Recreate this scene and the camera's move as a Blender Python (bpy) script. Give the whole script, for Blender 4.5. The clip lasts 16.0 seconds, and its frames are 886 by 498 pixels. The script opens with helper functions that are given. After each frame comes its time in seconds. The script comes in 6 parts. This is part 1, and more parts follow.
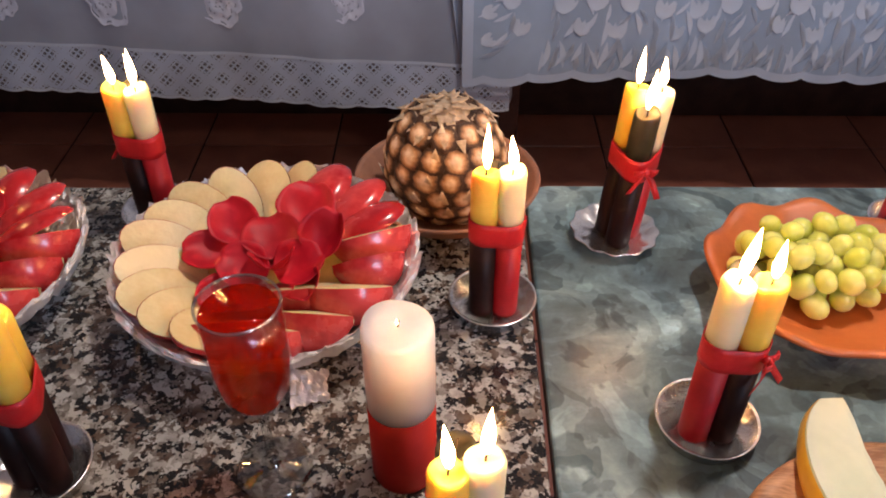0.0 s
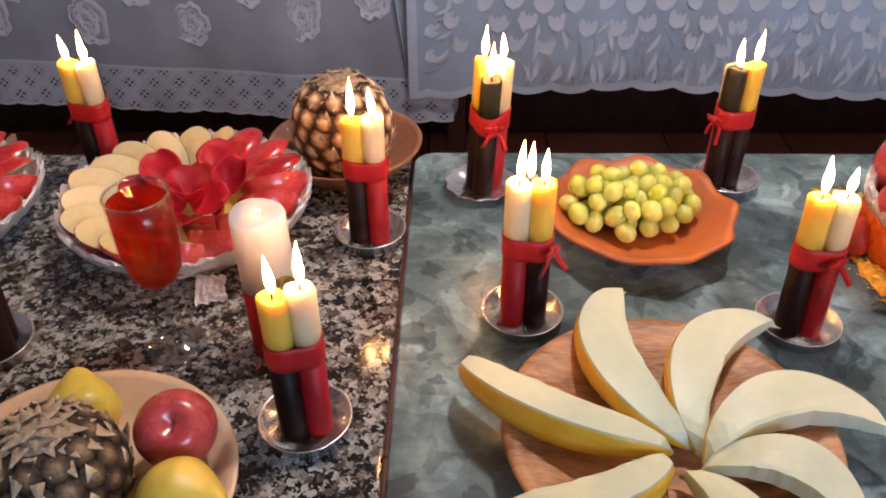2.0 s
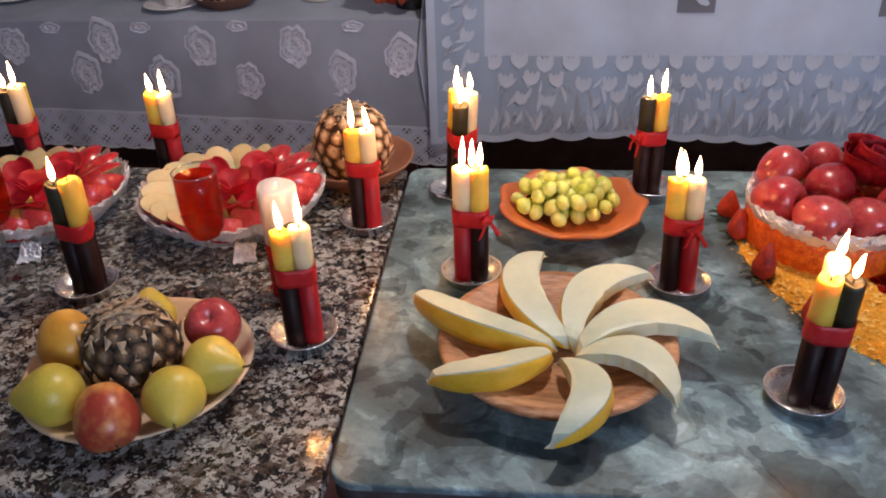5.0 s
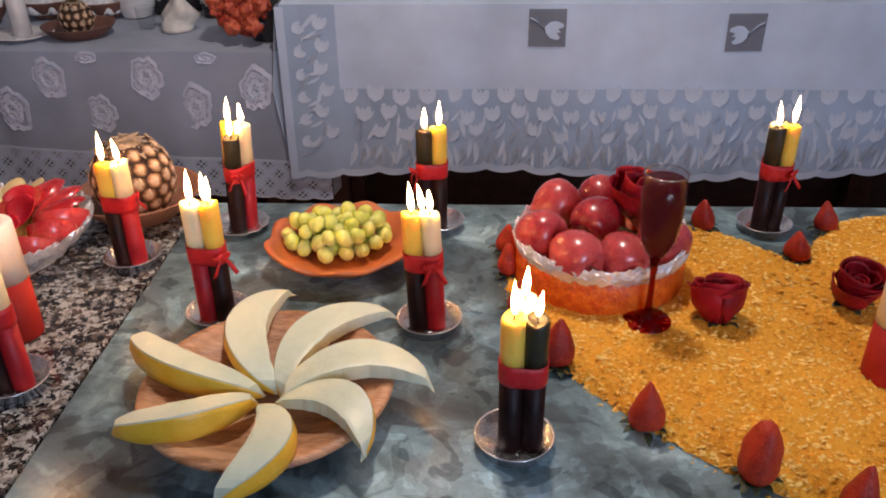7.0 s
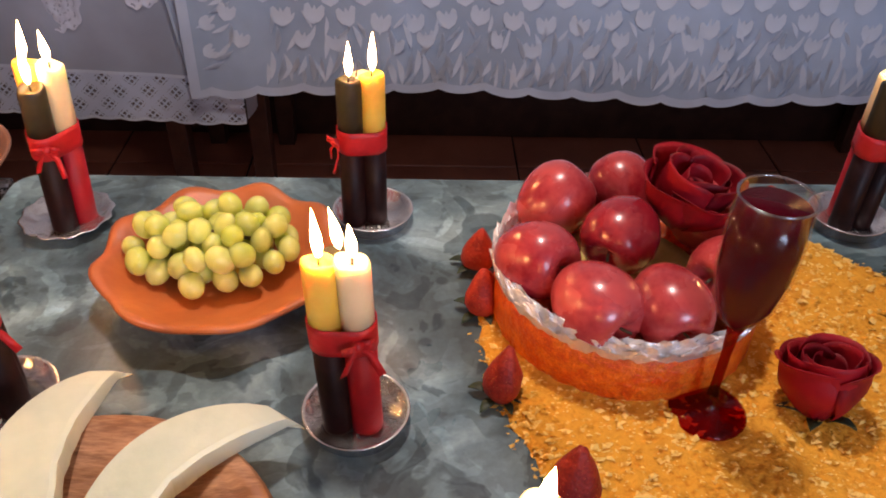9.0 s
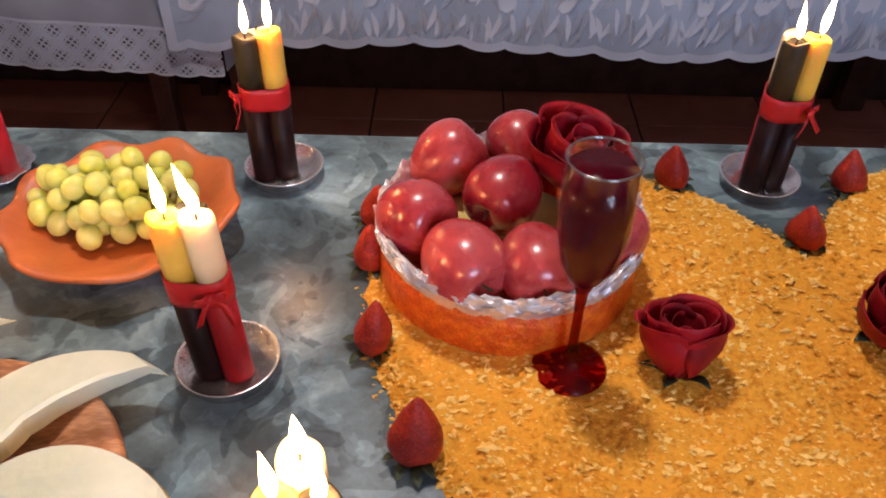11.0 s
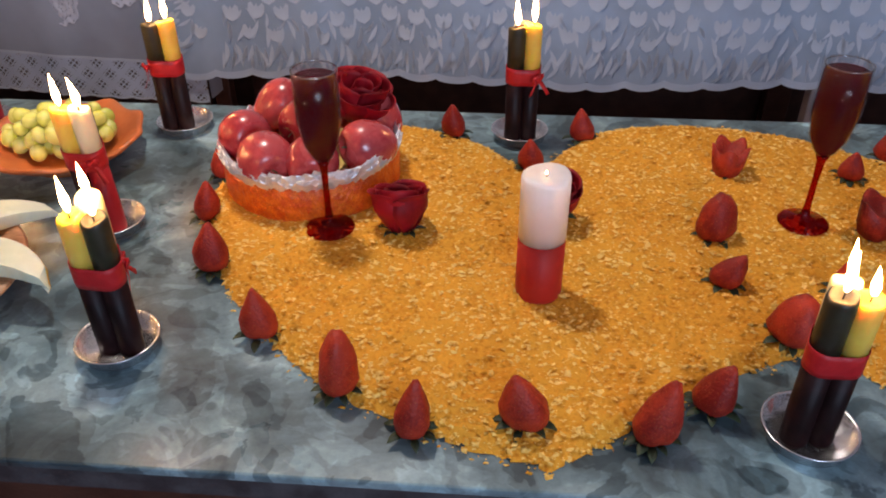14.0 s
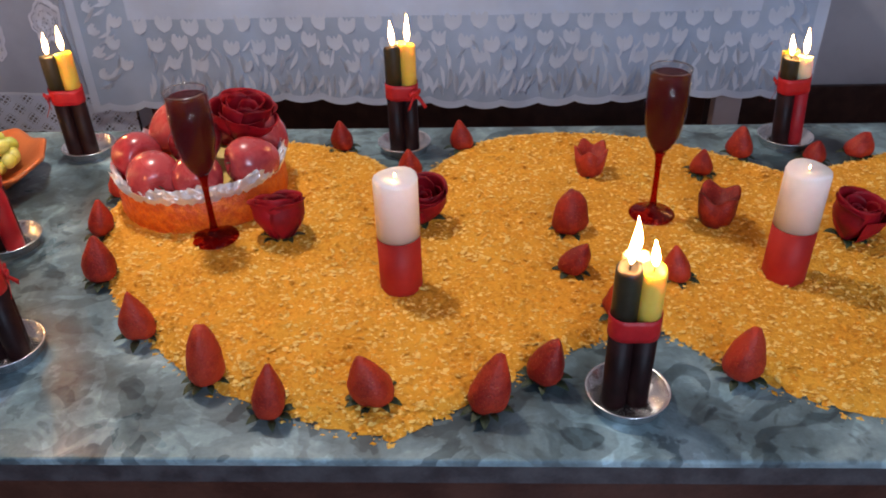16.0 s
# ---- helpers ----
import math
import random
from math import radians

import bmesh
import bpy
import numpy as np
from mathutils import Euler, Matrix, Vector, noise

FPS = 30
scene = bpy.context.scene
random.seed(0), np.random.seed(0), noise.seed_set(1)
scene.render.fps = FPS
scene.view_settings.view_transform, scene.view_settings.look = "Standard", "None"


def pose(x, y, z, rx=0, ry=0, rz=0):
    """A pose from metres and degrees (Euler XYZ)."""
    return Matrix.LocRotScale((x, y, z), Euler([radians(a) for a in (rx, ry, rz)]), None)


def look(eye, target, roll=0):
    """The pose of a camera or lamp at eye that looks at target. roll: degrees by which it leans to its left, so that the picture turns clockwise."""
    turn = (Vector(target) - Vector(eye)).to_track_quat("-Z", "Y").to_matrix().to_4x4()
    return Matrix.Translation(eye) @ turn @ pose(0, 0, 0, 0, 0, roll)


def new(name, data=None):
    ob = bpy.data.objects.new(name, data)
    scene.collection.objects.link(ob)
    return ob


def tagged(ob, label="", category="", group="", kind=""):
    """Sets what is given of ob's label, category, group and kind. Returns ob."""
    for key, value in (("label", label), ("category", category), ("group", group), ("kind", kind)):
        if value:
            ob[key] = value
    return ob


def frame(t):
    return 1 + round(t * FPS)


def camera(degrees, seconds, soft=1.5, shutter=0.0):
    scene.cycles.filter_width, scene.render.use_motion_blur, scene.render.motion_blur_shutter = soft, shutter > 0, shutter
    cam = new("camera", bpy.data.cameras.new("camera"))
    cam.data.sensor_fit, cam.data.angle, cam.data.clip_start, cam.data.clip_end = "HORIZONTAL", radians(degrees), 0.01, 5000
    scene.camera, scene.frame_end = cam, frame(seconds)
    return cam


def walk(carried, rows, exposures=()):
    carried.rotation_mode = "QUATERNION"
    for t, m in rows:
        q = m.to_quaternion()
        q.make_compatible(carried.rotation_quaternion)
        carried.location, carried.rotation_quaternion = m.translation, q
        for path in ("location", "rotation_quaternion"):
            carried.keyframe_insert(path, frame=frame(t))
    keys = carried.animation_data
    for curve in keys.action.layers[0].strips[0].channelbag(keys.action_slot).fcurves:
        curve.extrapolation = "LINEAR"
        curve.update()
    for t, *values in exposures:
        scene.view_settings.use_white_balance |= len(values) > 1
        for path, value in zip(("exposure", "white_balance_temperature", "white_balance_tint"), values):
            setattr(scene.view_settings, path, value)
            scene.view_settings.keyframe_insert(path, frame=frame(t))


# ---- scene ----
cam = camera(57.6, 16.0, soft=1.9)
PATH = [
    (0, (0.354, 0.194, 0.563), (0.33, 1.725, -0.724), -0.2),
    (0.5, (0.421, 0.155, 0.572), (0.435, 1.71, -0.686), -0.2),
    (1, (0.464, 0.105, 0.583), (0.491, 1.688, -0.638), 0.5),
    (1.5, (0.493, 0.054, 0.575), (0.501, 1.657, -0.62), 0.1),
    (2, (0.501, -0.023, 0.581), (0.464, 1.577, -0.618), -0.5),
    (2.5, (0.531, -0.095, 0.596), (0.43, 1.498, -0.61), -1.7),
    (3, (0.566, -0.188, 0.612), (0.385, 1.419, -0.566), -1.1),
    (3.2, (0.579, -0.218, 0.617), (0.364, 1.384, -0.56), -1.5),
    (5.3, (0.656, -0.341, 0.652), (0.505, 1.367, -0.378), -2.5),
    (5.5, (0.683, -0.342, 0.657), (0.569, 1.374, -0.365), -2.4),
    (6, (0.81, -0.338, 0.658), (0.741, 1.4, -0.329), -2.6),
    (6.5, (0.91, -0.34, 0.646), (0.854, 1.404, -0.331), -2.2),
    (7, (0.916, -0.275, 0.617), (0.838, 1.468, -0.362), -0.7),
    (7.5, (0.87, -0.138, 0.574), (0.786, 1.537, -0.516), -1.0),
    (8, (0.849, -0.03, 0.551), (0.854, 1.581, -0.634), -1.5),
    (8.5, (0.852, 0.089, 0.529), (0.937, 1.677, -0.685), 0.7),
    (8.7, (0.874, 0.151, 0.514), (0.948, 1.743, -0.694), 1.4),
    (10.8, (1.004, 0.214, 0.521), (1.003, 1.715, -0.8), 1.5),
    (11, (1.04, 0.164, 0.529), (1.027, 1.679, -0.777), 1.1),
    (11.5, (1.093, 0.046, 0.533), (1.093, 1.612, -0.712), 1.3),
    (12, (1.14, -0.018, 0.555), (1.132, 1.565, -0.667), 0.5),
    (12.5, (1.221, -0.072, 0.56), (1.213, 1.531, -0.636), -0.6),
    (13, (1.306, -0.134, 0.558), (1.289, 1.469, -0.638), 0.1),
    (13.5, (1.354, -0.197, 0.564), (1.277, 1.41, -0.624), 0.2),
    (14, (1.36, -0.22, 0.581), (1.219, 1.404, -0.577), -0.5),
    (14.5, (1.358, -0.234, 0.591), (1.188, 1.401, -0.549), -0.8),
    (15, (1.362, -0.273, 0.6), (1.17, 1.382, -0.506), -1.8),
    (15.5, (1.391, -0.297, 0.597), (1.286, 1.361, -0.516), -2.0),
    (16, (1.493, -0.298, 0.6), (1.42, 1.365, -0.509), -1.7),
]
walk(cam, [(t, look(eye, target, roll)) for t, eye, target, roll in PATH], [(0, 0.13, 6500, 20), (3.2, 0.11, 6500, 20), (5.5, 0.0, 6500, 21), (7.5, 0.0, 6600, 22), (8.6, 0.03, 6700, 25), (11.0, 0.15, 6550, 26), (12.5, 0.04, 6500, 22), (14.5, 0.07, 6500, 20), (16, 0.12, 6500, 20)])

# ---- light ----
world = bpy.data.worlds.new("world")
scene.world = world
world.use_nodes = True
world.node_tree.nodes["Background"].inputs[0].default_value = (0.5, 0.6, 0.8, 1)
world.node_tree.nodes["Background"].inputs[1].default_value = 0.05


def area_lamp(name, m, size, power, colour):
    d = bpy.data.lights.new(name, "AREA")
    d.shape, d.size, d.energy, d.color = "DISK", size, power, colour
    ob = new(name, d)
    ob.matrix_world = m
    return ob


# the room's ceiling lamp, hung over the table
area_lamp("ceiling_lamp", look((0.90, 1.06, 1.78), (0.90, 1.06, 0)), 0.14, 19.3, (1.0, 0.92, 0.81))
# daylight of a window in the wall behind the camera
area_lamp("window_light", look((2.15, -2.3, 1.05), (1.2, 1.9, -0.1)), 1.3, 61, (0.54, 0.72, 0.96))

# ---- materials ----


def rgb(c):
    return (*c, 1.0)


def mat(name, c1, c2, scale=20.0, rough=0.5, bump=0.0, bscale=60.0, metal=0.0, sss=0.0, radius=(0.02, 0.01, 0.005),
        trans=0.0, spread=(0.35, 0.65), grain=0.25, spec=0.5, coat=0.0, rough_var=0.1, vary=0.0, sheen=0.0):
    """A surface of two colours in soft blotches, with a finer grain, relief and uneven gloss."""
    m = bpy.data.materials.new(name)
    m.use_nodes = True
    n, l = m.node_tree.nodes, m.node_tree.links
    b = n["Principled BSDF"]
    tc = n.new("ShaderNodeTexCoord")
    big = n.new("ShaderNodeTexNoise")
    big.inputs["Scale"].default_value, big.inputs["Detail"].default_value = scale, 5
    l.new(tc.outputs["Object"], big.inputs["Vector"])
    fine = n.new("ShaderNodeTexNoise")
    fine.inputs["Scale"].default_value, fine.inputs["Detail"].default_value = scale * 9, 3
    l.new(tc.outputs["Object"], fine.inputs["Vector"])
    add = n.new("ShaderNodeMath")
    add.operation = "MULTIPLY_ADD"
    sub = n.new("ShaderNodeMath")
    sub.operation = "SUBTRACT"
    sub.inputs[1].default_value = 0.5
    l.new(fine.outputs["Fac"], sub.inputs[0])
    l.new(sub.outputs[0], add.inputs[0])
    add.inputs[1].default_value = grain
    l.new(big.outputs["Fac"], add.inputs[2])
    last = add.outputs[0]
    if vary:
        oi = n.new("ShaderNodeObjectInfo")
        va = n.new("ShaderNodeMath")
        va.operation = "MULTIPLY_ADD"
        l.new(oi.outputs["Random"], va.inputs[0])
        va.inputs[1].default_value = vary
        s2 = n.new("ShaderNodeMath")
        s2.operation = "SUBTRACT"
        l.new(last, s2.inputs[0])
        s2.inputs[1].default_value = vary / 2
        l.new(s2.outputs[0], va.inputs[2])
        last = va.outputs[0]
    ramp = n.new("ShaderNodeValToRGB")
    ramp.color_ramp.elements[0].position, ramp.color_ramp.elements[1].position = spread
    ramp.color_ramp.elements[0].color, ramp.color_ramp.elements[1].color = rgb(c1), rgb(c2)
    l.new(last, ramp.inputs["Fac"])
    l.new(ramp.outputs["Color"], b.inputs["Base Color"])
    mr = n.new("ShaderNodeMapRange")
    mr.inputs["To Min"].default_value, mr.inputs["To Max"].default_value = max(0.02, rough - rough_var), min(1, rough + rough_var)
    l.new(big.outputs["Fac"], mr.inputs["Value"])
    l.new(mr.outputs[0], b.inputs["Roughness"])
    b.inputs["Metallic"].default_value = metal
    b.inputs["Specular IOR Level"].default_value = spec
    b.inputs["Transmission Weight"].default_value = trans
    b.inputs["Coat Weight"].default_value = coat
    b.inputs["Coat Roughness"].default_value = 0.08
    b.inputs["Sheen Weight"].default_value = sheen
    if sss:
        b.inputs["Subsurface Weight"].default_value = sss
        b.inputs["Subsurface Radius"].default_value = radius
        b.inputs["Subsurface Scale"].default_value = 1.0
    if bump:
        bt = n.new("ShaderNodeTexNoise")
        bt.inputs["Scale"].default_value, bt.inputs["Detail"].default_value = bscale, 5
        l.new(tc.outputs["Object"], bt.inputs["Vector"])
        bn = n.new("ShaderNodeBump")
        bn.inputs["Strength"].default_value, bn.inputs["Distance"].default_value = bump, 0.004
        l.new(bt.outputs["Fac"], bn.inputs["Height"])
        l.new(bn.outputs["Normal"], b.inputs["Normal"])
    return m


def stone_top(name):
    """Grey painted top: cloudy blotches, dark damp stains and small round spots."""
    m = bpy.data.materials.new(name)
    m.use_nodes = True
    n, l = m.node_tree.nodes, m.node_tree.links
    b = n["Principled BSDF"]
    tc = n.new("ShaderNodeTexCoord")

    def tex(scale, detail, dist, rough=0.55):
        t = n.new("ShaderNodeTexNoise")
        t.inputs["Scale"].default_value, t.inputs["Detail"].default_value = scale, detail
        t.inputs["Distortion"].default_value, t.inputs["Roughness"].default_value = dist, rough
        l.new(tc.outputs["Object"], t.inputs["Vector"])
        return t

    def ramp(src, stops):
        r = n.new("ShaderNodeValToRGB")
        e = r.color_ramp.elements
        e[0].position, e[0].color = stops[0][0], rgb(stops[0][1])
        e[1].position, e[1].color = stops[-1][0], rgb(stops[-1][1])
        for p, c in stops[1:-1]:
            x = e.new(p)
            x.color = rgb(c)
        l.new(src, r.inputs["Fac"])
        return r

    def mix(kind, fac, a, c):
        x = n.new("ShaderNodeMix")
        x.data_type, x.blend_type = "RGBA", kind
        if isinstance(fac, float):
            x.inputs[0].default_value = fac
        else:
            l.new(fac, x.inputs[0])
        l.new(a, x.inputs[6])
        l.new(c, x.inputs[7])
        return x.outputs[2]

    cloud = ramp(tex(7.5, 6, 0.6).outputs["Fac"], [(0.34, (0.054, 0.081, 0.088)), (0.45, (0.096, 0.147, 0.159)), (0.55, (0.160, 0.245, 0.262)), (0.66, (0.295, 0.42, 0.438))])
    blot = ramp(tex(22, 3, 0.9, 0.5).outputs["Fac"], [(0.38, (0.42, 0.44, 0.45)), (0.415, (0.94, 0.95, 0.96)), (0.58, (1, 1, 1)), (0.605, (1.38, 1.4, 1.42))])
    col = mix("MULTIPLY", 0.68, cloud.outputs["Color"], blot.outputs["Color"])
    # islands left by spilt water, with firm winding edges
    pool = ramp(tex(11, 4, 1.3, 0.45).outputs["Fac"], [(0.405, (0.36, 0.40, 0.42)), (0.425, (1, 1, 1)), (0.575, (1, 1, 1)), (0.595, (1.5, 1.54, 1.55))])
    col = mix("MULTIPLY", 0.85, col, pool.outputs["Color"])
    fine = ramp(tex(120, 4, 0.2, 0.7).outputs["Fac"], [(0.3, (0.72, 0.72, 0.72)), (0.7, (1.15, 1.15, 1.15))])
    col = mix("MULTIPLY", 0.6, col, fine.outputs["Color"])
    vor = n.new("ShaderNodeTexVoronoi")
    vor.inputs["Scale"].default_value = 15
    l.new(tc.outputs["Object"], vor.inputs["Vector"])
    spot = ramp(vor.outputs["Distance"], [(0.07, (0.35, 0.37, 0.38)), (0.12, (1, 1, 1))])
    col = mix("MULTIPLY", 0.75, col, spot.outputs["Color"])
    l.new(col, b.inputs["Base Color"])
    rr = n.new("ShaderNodeMapRange")
    rr.inputs["To Min"].default_value, rr.inputs["To Max"].default_value = 0.16, 0.5
    l.new(tex(6, 4, 0.4).outputs["Fac"], rr.inputs["Value"])
    l.new(rr.outputs[0], b.inputs["Roughness"])
    bn = n.new("ShaderNodeBump")
    bn.inputs["Strength"].default_value, bn.inputs["Distance"].default_value = 0.12, 0.003
    l.new(tex(40, 4, 0.3).outputs["Fac"], bn.inputs["Height"])
    l.new(bn.outputs["Normal"], b.inputs["Normal"])
    return m


def granite(name):
    """Polished granite: black, white and brownish grains about a centimetre wide."""
    m = bpy.data.materials.new(name)
    m.use_nodes = True
    n, l = m.node_tree.nodes, m.node_tree.links
    b = n["Principled BSDF"]
    tc = n.new("ShaderNodeTexCoord")
    warp = n.new("ShaderNodeTexNoise")
    warp.inputs["Scale"].default_value, warp.inputs["Detail"].default_value = 170, 6
    l.new(tc.outputs["Object"], warp.inputs["Vector"])
    vm = n.new("ShaderNodeVectorMath")
    vm.operation = "MULTIPLY_ADD"
    l.new(warp.outputs["Color"], vm.inputs[0])
    vm.inputs[1].default_value = (0.022, 0.022, 0.022)
    l.new(tc.outputs["Object"], vm.inputs[2])
    v = n.new("ShaderNodeTexVoronoi")
    v.inputs["Scale"].default_value = 150
    l.new(vm.outputs[0], v.inputs["Vector"])
    sep = n.new("ShaderNodeSeparateColor")
    l.new(v.outputs["Color"], sep.inputs[0])
    cl = n.new("ShaderNodeTexNoise")
    cl.inputs["Scale"].default_value, cl.inputs["Detail"].default_value = 34, 4
    l.new(tc.outputs["Object"], cl.inputs["Vector"])
    ad = n.new("ShaderNodeMath")
    ad.operation = "MULTIPLY_ADD"
    l.new(cl.outputs["Fac"], ad.inputs[0])
    ad.inputs[1].default_value = 0.9
    l.new(sep.outputs[0], ad.inputs[2])
    r = n.new("ShaderNodeValToRGB")
    r.color_ramp.interpolation = "LINEAR"
    e = r.color_ramp.elements
    e[0].position, e[0].color = 0.42, rgb((0.012, 0.012, 0.013))
    e[1].position, e[1].color = 0.95, rgb((0.42, 0.425, 0.40))
    for p, c in ((0.55, (0.03, 0.026, 0.025)), (0.60, (0.085, 0.055, 0.04)), (0.70, (0.13, 0.115, 0.10)), (0.82, (0.26, 0.255, 0.235))):
        x = e.new(p)
        x.color = rgb(c)
    sc = n.new("ShaderNodeMath")
    sc.operation = "MULTIPLY"
    sc.inputs[1].default_value = 0.72
    l.new(ad.outputs[0], sc.inputs[0])
    l.new(sc.outputs[0], r.inputs["Fac"])
    l.new(r.outputs["Color"], b.inputs["Base Color"])
    b.inputs["Roughness"].default_value = 0.13
    return m


def drink_body(name, through_tint, body_tint):
    """A clear drink: light passes it tinted, and a little is scattered in its body."""
    m = bpy.data.materials.new(name)
    m.use_nodes = True
    n, l = m.node_tree.nodes, m.node_tree.links
    n.remove(n["Principled BSDF"])
    tr, tl, gl, m1, m2 = n.new("ShaderNodeBsdfTransparent"), n.new("ShaderNodeBsdfTranslucent"), n.new("ShaderNodeBsdfGlossy"), n.new("ShaderNodeMixShader"), n.new("ShaderNodeMixShader")
    tr.inputs[0].default_value = rgb(through_tint)
    tl.inputs[0].default_value = rgb(body_tint)
    gl.inputs["Roughness"].default_value = 0.04
    tc, nz, mp = n.new("ShaderNodeTexCoord"), n.new("ShaderNodeTexNoise"), n.new("ShaderNodeMapRange")
    nz.inputs["Scale"].default_value = 14
    l.new(tc.outputs["Object"], nz.inputs["Vector"])
    l.new(nz.outputs[0], mp.inputs[0])
    mp.inputs[3].default_value, mp.inputs[4].default_value = 0.20, 0.34
    l.new(mp.outputs[0], m1.inputs[0])
    l.new(tr.outputs[0], m1.inputs[1])
    l.new(tl.outputs[0], m1.inputs[2])
    m2.inputs[0].default_value = 0.025
    l.new(m1.outputs[0], m2.inputs[1])
    l.new(gl.outputs[0], m2.inputs[2])
    l.new(m2.outputs[0], n["Material Output"].inputs[0])
    return m


def glass(name, tint, gloss=0.02, least=0.022):
    m = bpy.data.materials.new(name)
    m.use_nodes = True
    n, l = m.node_tree.nodes, m.node_tree.links
    n.remove(n["Principled BSDF"])
    tr, gl, mx, fr = n.new("ShaderNodeBsdfTransparent"), n.new("ShaderNodeBsdfGlossy"), n.new("ShaderNodeMixShader"), n.new("ShaderNodeLayerWeight")
    tr.inputs[0].default_value = rgb(tint)
    gl.inputs["Roughness"].default_value = gloss
    fr.inputs["Blend"].default_value = 0.5
    pw, ad = n.new("ShaderNodeMath"), n.new("ShaderNodeMath")
    pw.operation, ad.operation = "POWER", "MULTIPLY_ADD"
    l.new(fr.outputs["Facing"], pw.inputs[0])
    pw.inputs[1].default_value = 5.0
    l.new(pw.outputs[0], ad.inputs[0])
    ad.inputs[1].default_value, ad.inputs[2].default_value = 0.36, least
    l.new(ad.outputs[0], mx.inputs[0])
    l.new(tr.outputs[0], mx.inputs[1])
    l.new(gl.outputs[0], mx.inputs[2])
    l.new(mx.outputs[0], n["Material Output"].inputs[0])
    return m


def sheer(name, c, cover, weave=900.0, eyelets=0.0, folds=0.0):
    """Thin cloth: threads that let part of what is behind through; eyelets: a lattice of small diamond holes, in groups."""
    m = bpy.data.materials.new(name)
    m.use_nodes = True
    n, l = m.node_tree.nodes, m.node_tree.links
    b = n["Principled BSDF"]
    b.inputs["Roughness"].default_value = 0.85
    b.inputs["Sheen Weight"].default_value = 0.2
    tc = n.new("ShaderNodeTexCoord")
    big = n.new("ShaderNodeTexNoise")
    big.inputs["Scale"].default_value, big.inputs["Detail"].default_value = 5, 5
    l.new(tc.outputs["Object"], big.inputs["Vector"])
    r = n.new("ShaderNodeValToRGB")
    r.color_ramp.elements[0].position, r.color_ramp.elements[1].position = 0.3, 0.7
    r.color_ramp.elements[0].color = rgb(tuple(x * 0.8 for x in c))
    r.color_ramp.elements[1].color = rgb(c)
    l.new(big.outputs["Fac"], r.inputs["Fac"])
    l.new(r.outputs["Color"], b.inputs["Base Color"])
    wv = n.new("ShaderNodeTexNoise")
    wv.inputs["Scale"].default_value = weave
    l.new(tc.outputs["Object"], wv.inputs["Vector"])
    bn = n.new("ShaderNodeBump")
    bn.inputs["Strength"].default_value, bn.inputs["Distance"].default_value = 0.3, 0.002
    l.new(wv.outputs["Fac"], bn.inputs["Height"])
    l.new(bn.outputs["Normal"], b.inputs["Normal"])
    tr = n.new("ShaderNodeBsdfTransparent")
    mx = n.new("ShaderNodeMixShader")
    fac = n.new("ShaderNodeMapRange")
    fac.inputs["To Min"].default_value, fac.inputs["To Max"].default_value = cover - 0.12, min(1.0, cover + 0.12)
    l.new(big.outputs["Fac"], fac.inputs["Value"])
    out = fac.outputs[0]
    if eyelets:
        sep = n.new("ShaderNodeSeparateXYZ")
        l.new(tc.outputs["Object"], sep.inputs[0])

        def op(kind, a, c2=None):
            k = n.new("ShaderNodeMath")
            k.operation = kind
            for i, s in enumerate((a, c2)):
                if s is None:
                    continue
                if isinstance(s, (int, float)):
                    k.inputs[i].default_value = s
                else:
                    l.new(s, k.inputs[i])
            return k.outputs[0]

        x, z = sep.outputs[0], sep.outputs[2]
        u, v = op("ADD", x, z), op("SUBTRACT", x, z)

        def tri(s, p):  # 0 at the middle of a cell, 0.5 at its edge
            return op("ABSOLUTE", op("SUBTRACT", op("FRACT", op("DIVIDE", s, p)), 0.5))

        hole = op("LESS_THAN", op("MAXIMUM", tri(u, eyelets), tri(v, eyelets)), 0.31)
        group = op("LESS_THAN", op("MAXIMUM", tri(u, eyelets * 4), tri(v, eyelets * 4)), 0.33)
        keep = op("SUBTRACT", 1.0, op("MULTIPLY", op("MULTIPLY", hole, group), 0.7))
        out = op("MULTIPLY", out, keep)
    l.new(out, mx.inputs[0])
    l.new(tr.outputs[0], mx.inputs[1])
    l.new(b.outputs[0], mx.inputs[2])
    l.new(mx.outputs[0], n["Material Output"].inputs[0])
    return m


def glow(name, c, strength):
    """A flame: dim and reddish at the wick, brightest below its middle, thinner towards the tip."""
    m = bpy.data.materials.new(name)
    m.use_nodes = True
    n, l = m.node_tree.nodes, m.node_tree.links
    n.remove(n["Principled BSDF"])
    tc, sep, mr = n.new("ShaderNodeTexCoord"), n.new("ShaderNodeSeparateXYZ"), n.new("ShaderNodeMapRange")
    l.new(tc.outputs["Object"], sep.inputs[0])
    l.new(sep.outputs[2], mr.inputs["Value"])
    mr.inputs["From Max"].default_value = 0.045
    r = n.new("ShaderNodeValToRGB")
    e = r.color_ramp.elements
    e[0].position, e[0].color = 0.0, rgb((0.10, 0.035, 0.02))
    e[1].position, e[1].color = 1.0, rgb((0.30, 0.10, 0.02))
    for p, k in ((0.22, 1.0), (0.5, 1.0), (0.75, 0.6)):
        e.new(p).color = rgb((c[0] * k, c[1] * k, c[2] * k))
    l.new(mr.outputs[0], r.inputs["Fac"])
    em = n.new("ShaderNodeEmission")
    l.new(r.outputs["Color"], em.inputs[0])
    em.inputs[1].default_value = strength
    l.new(em.outputs[0], n["Material Output"].inputs[0])
    return m


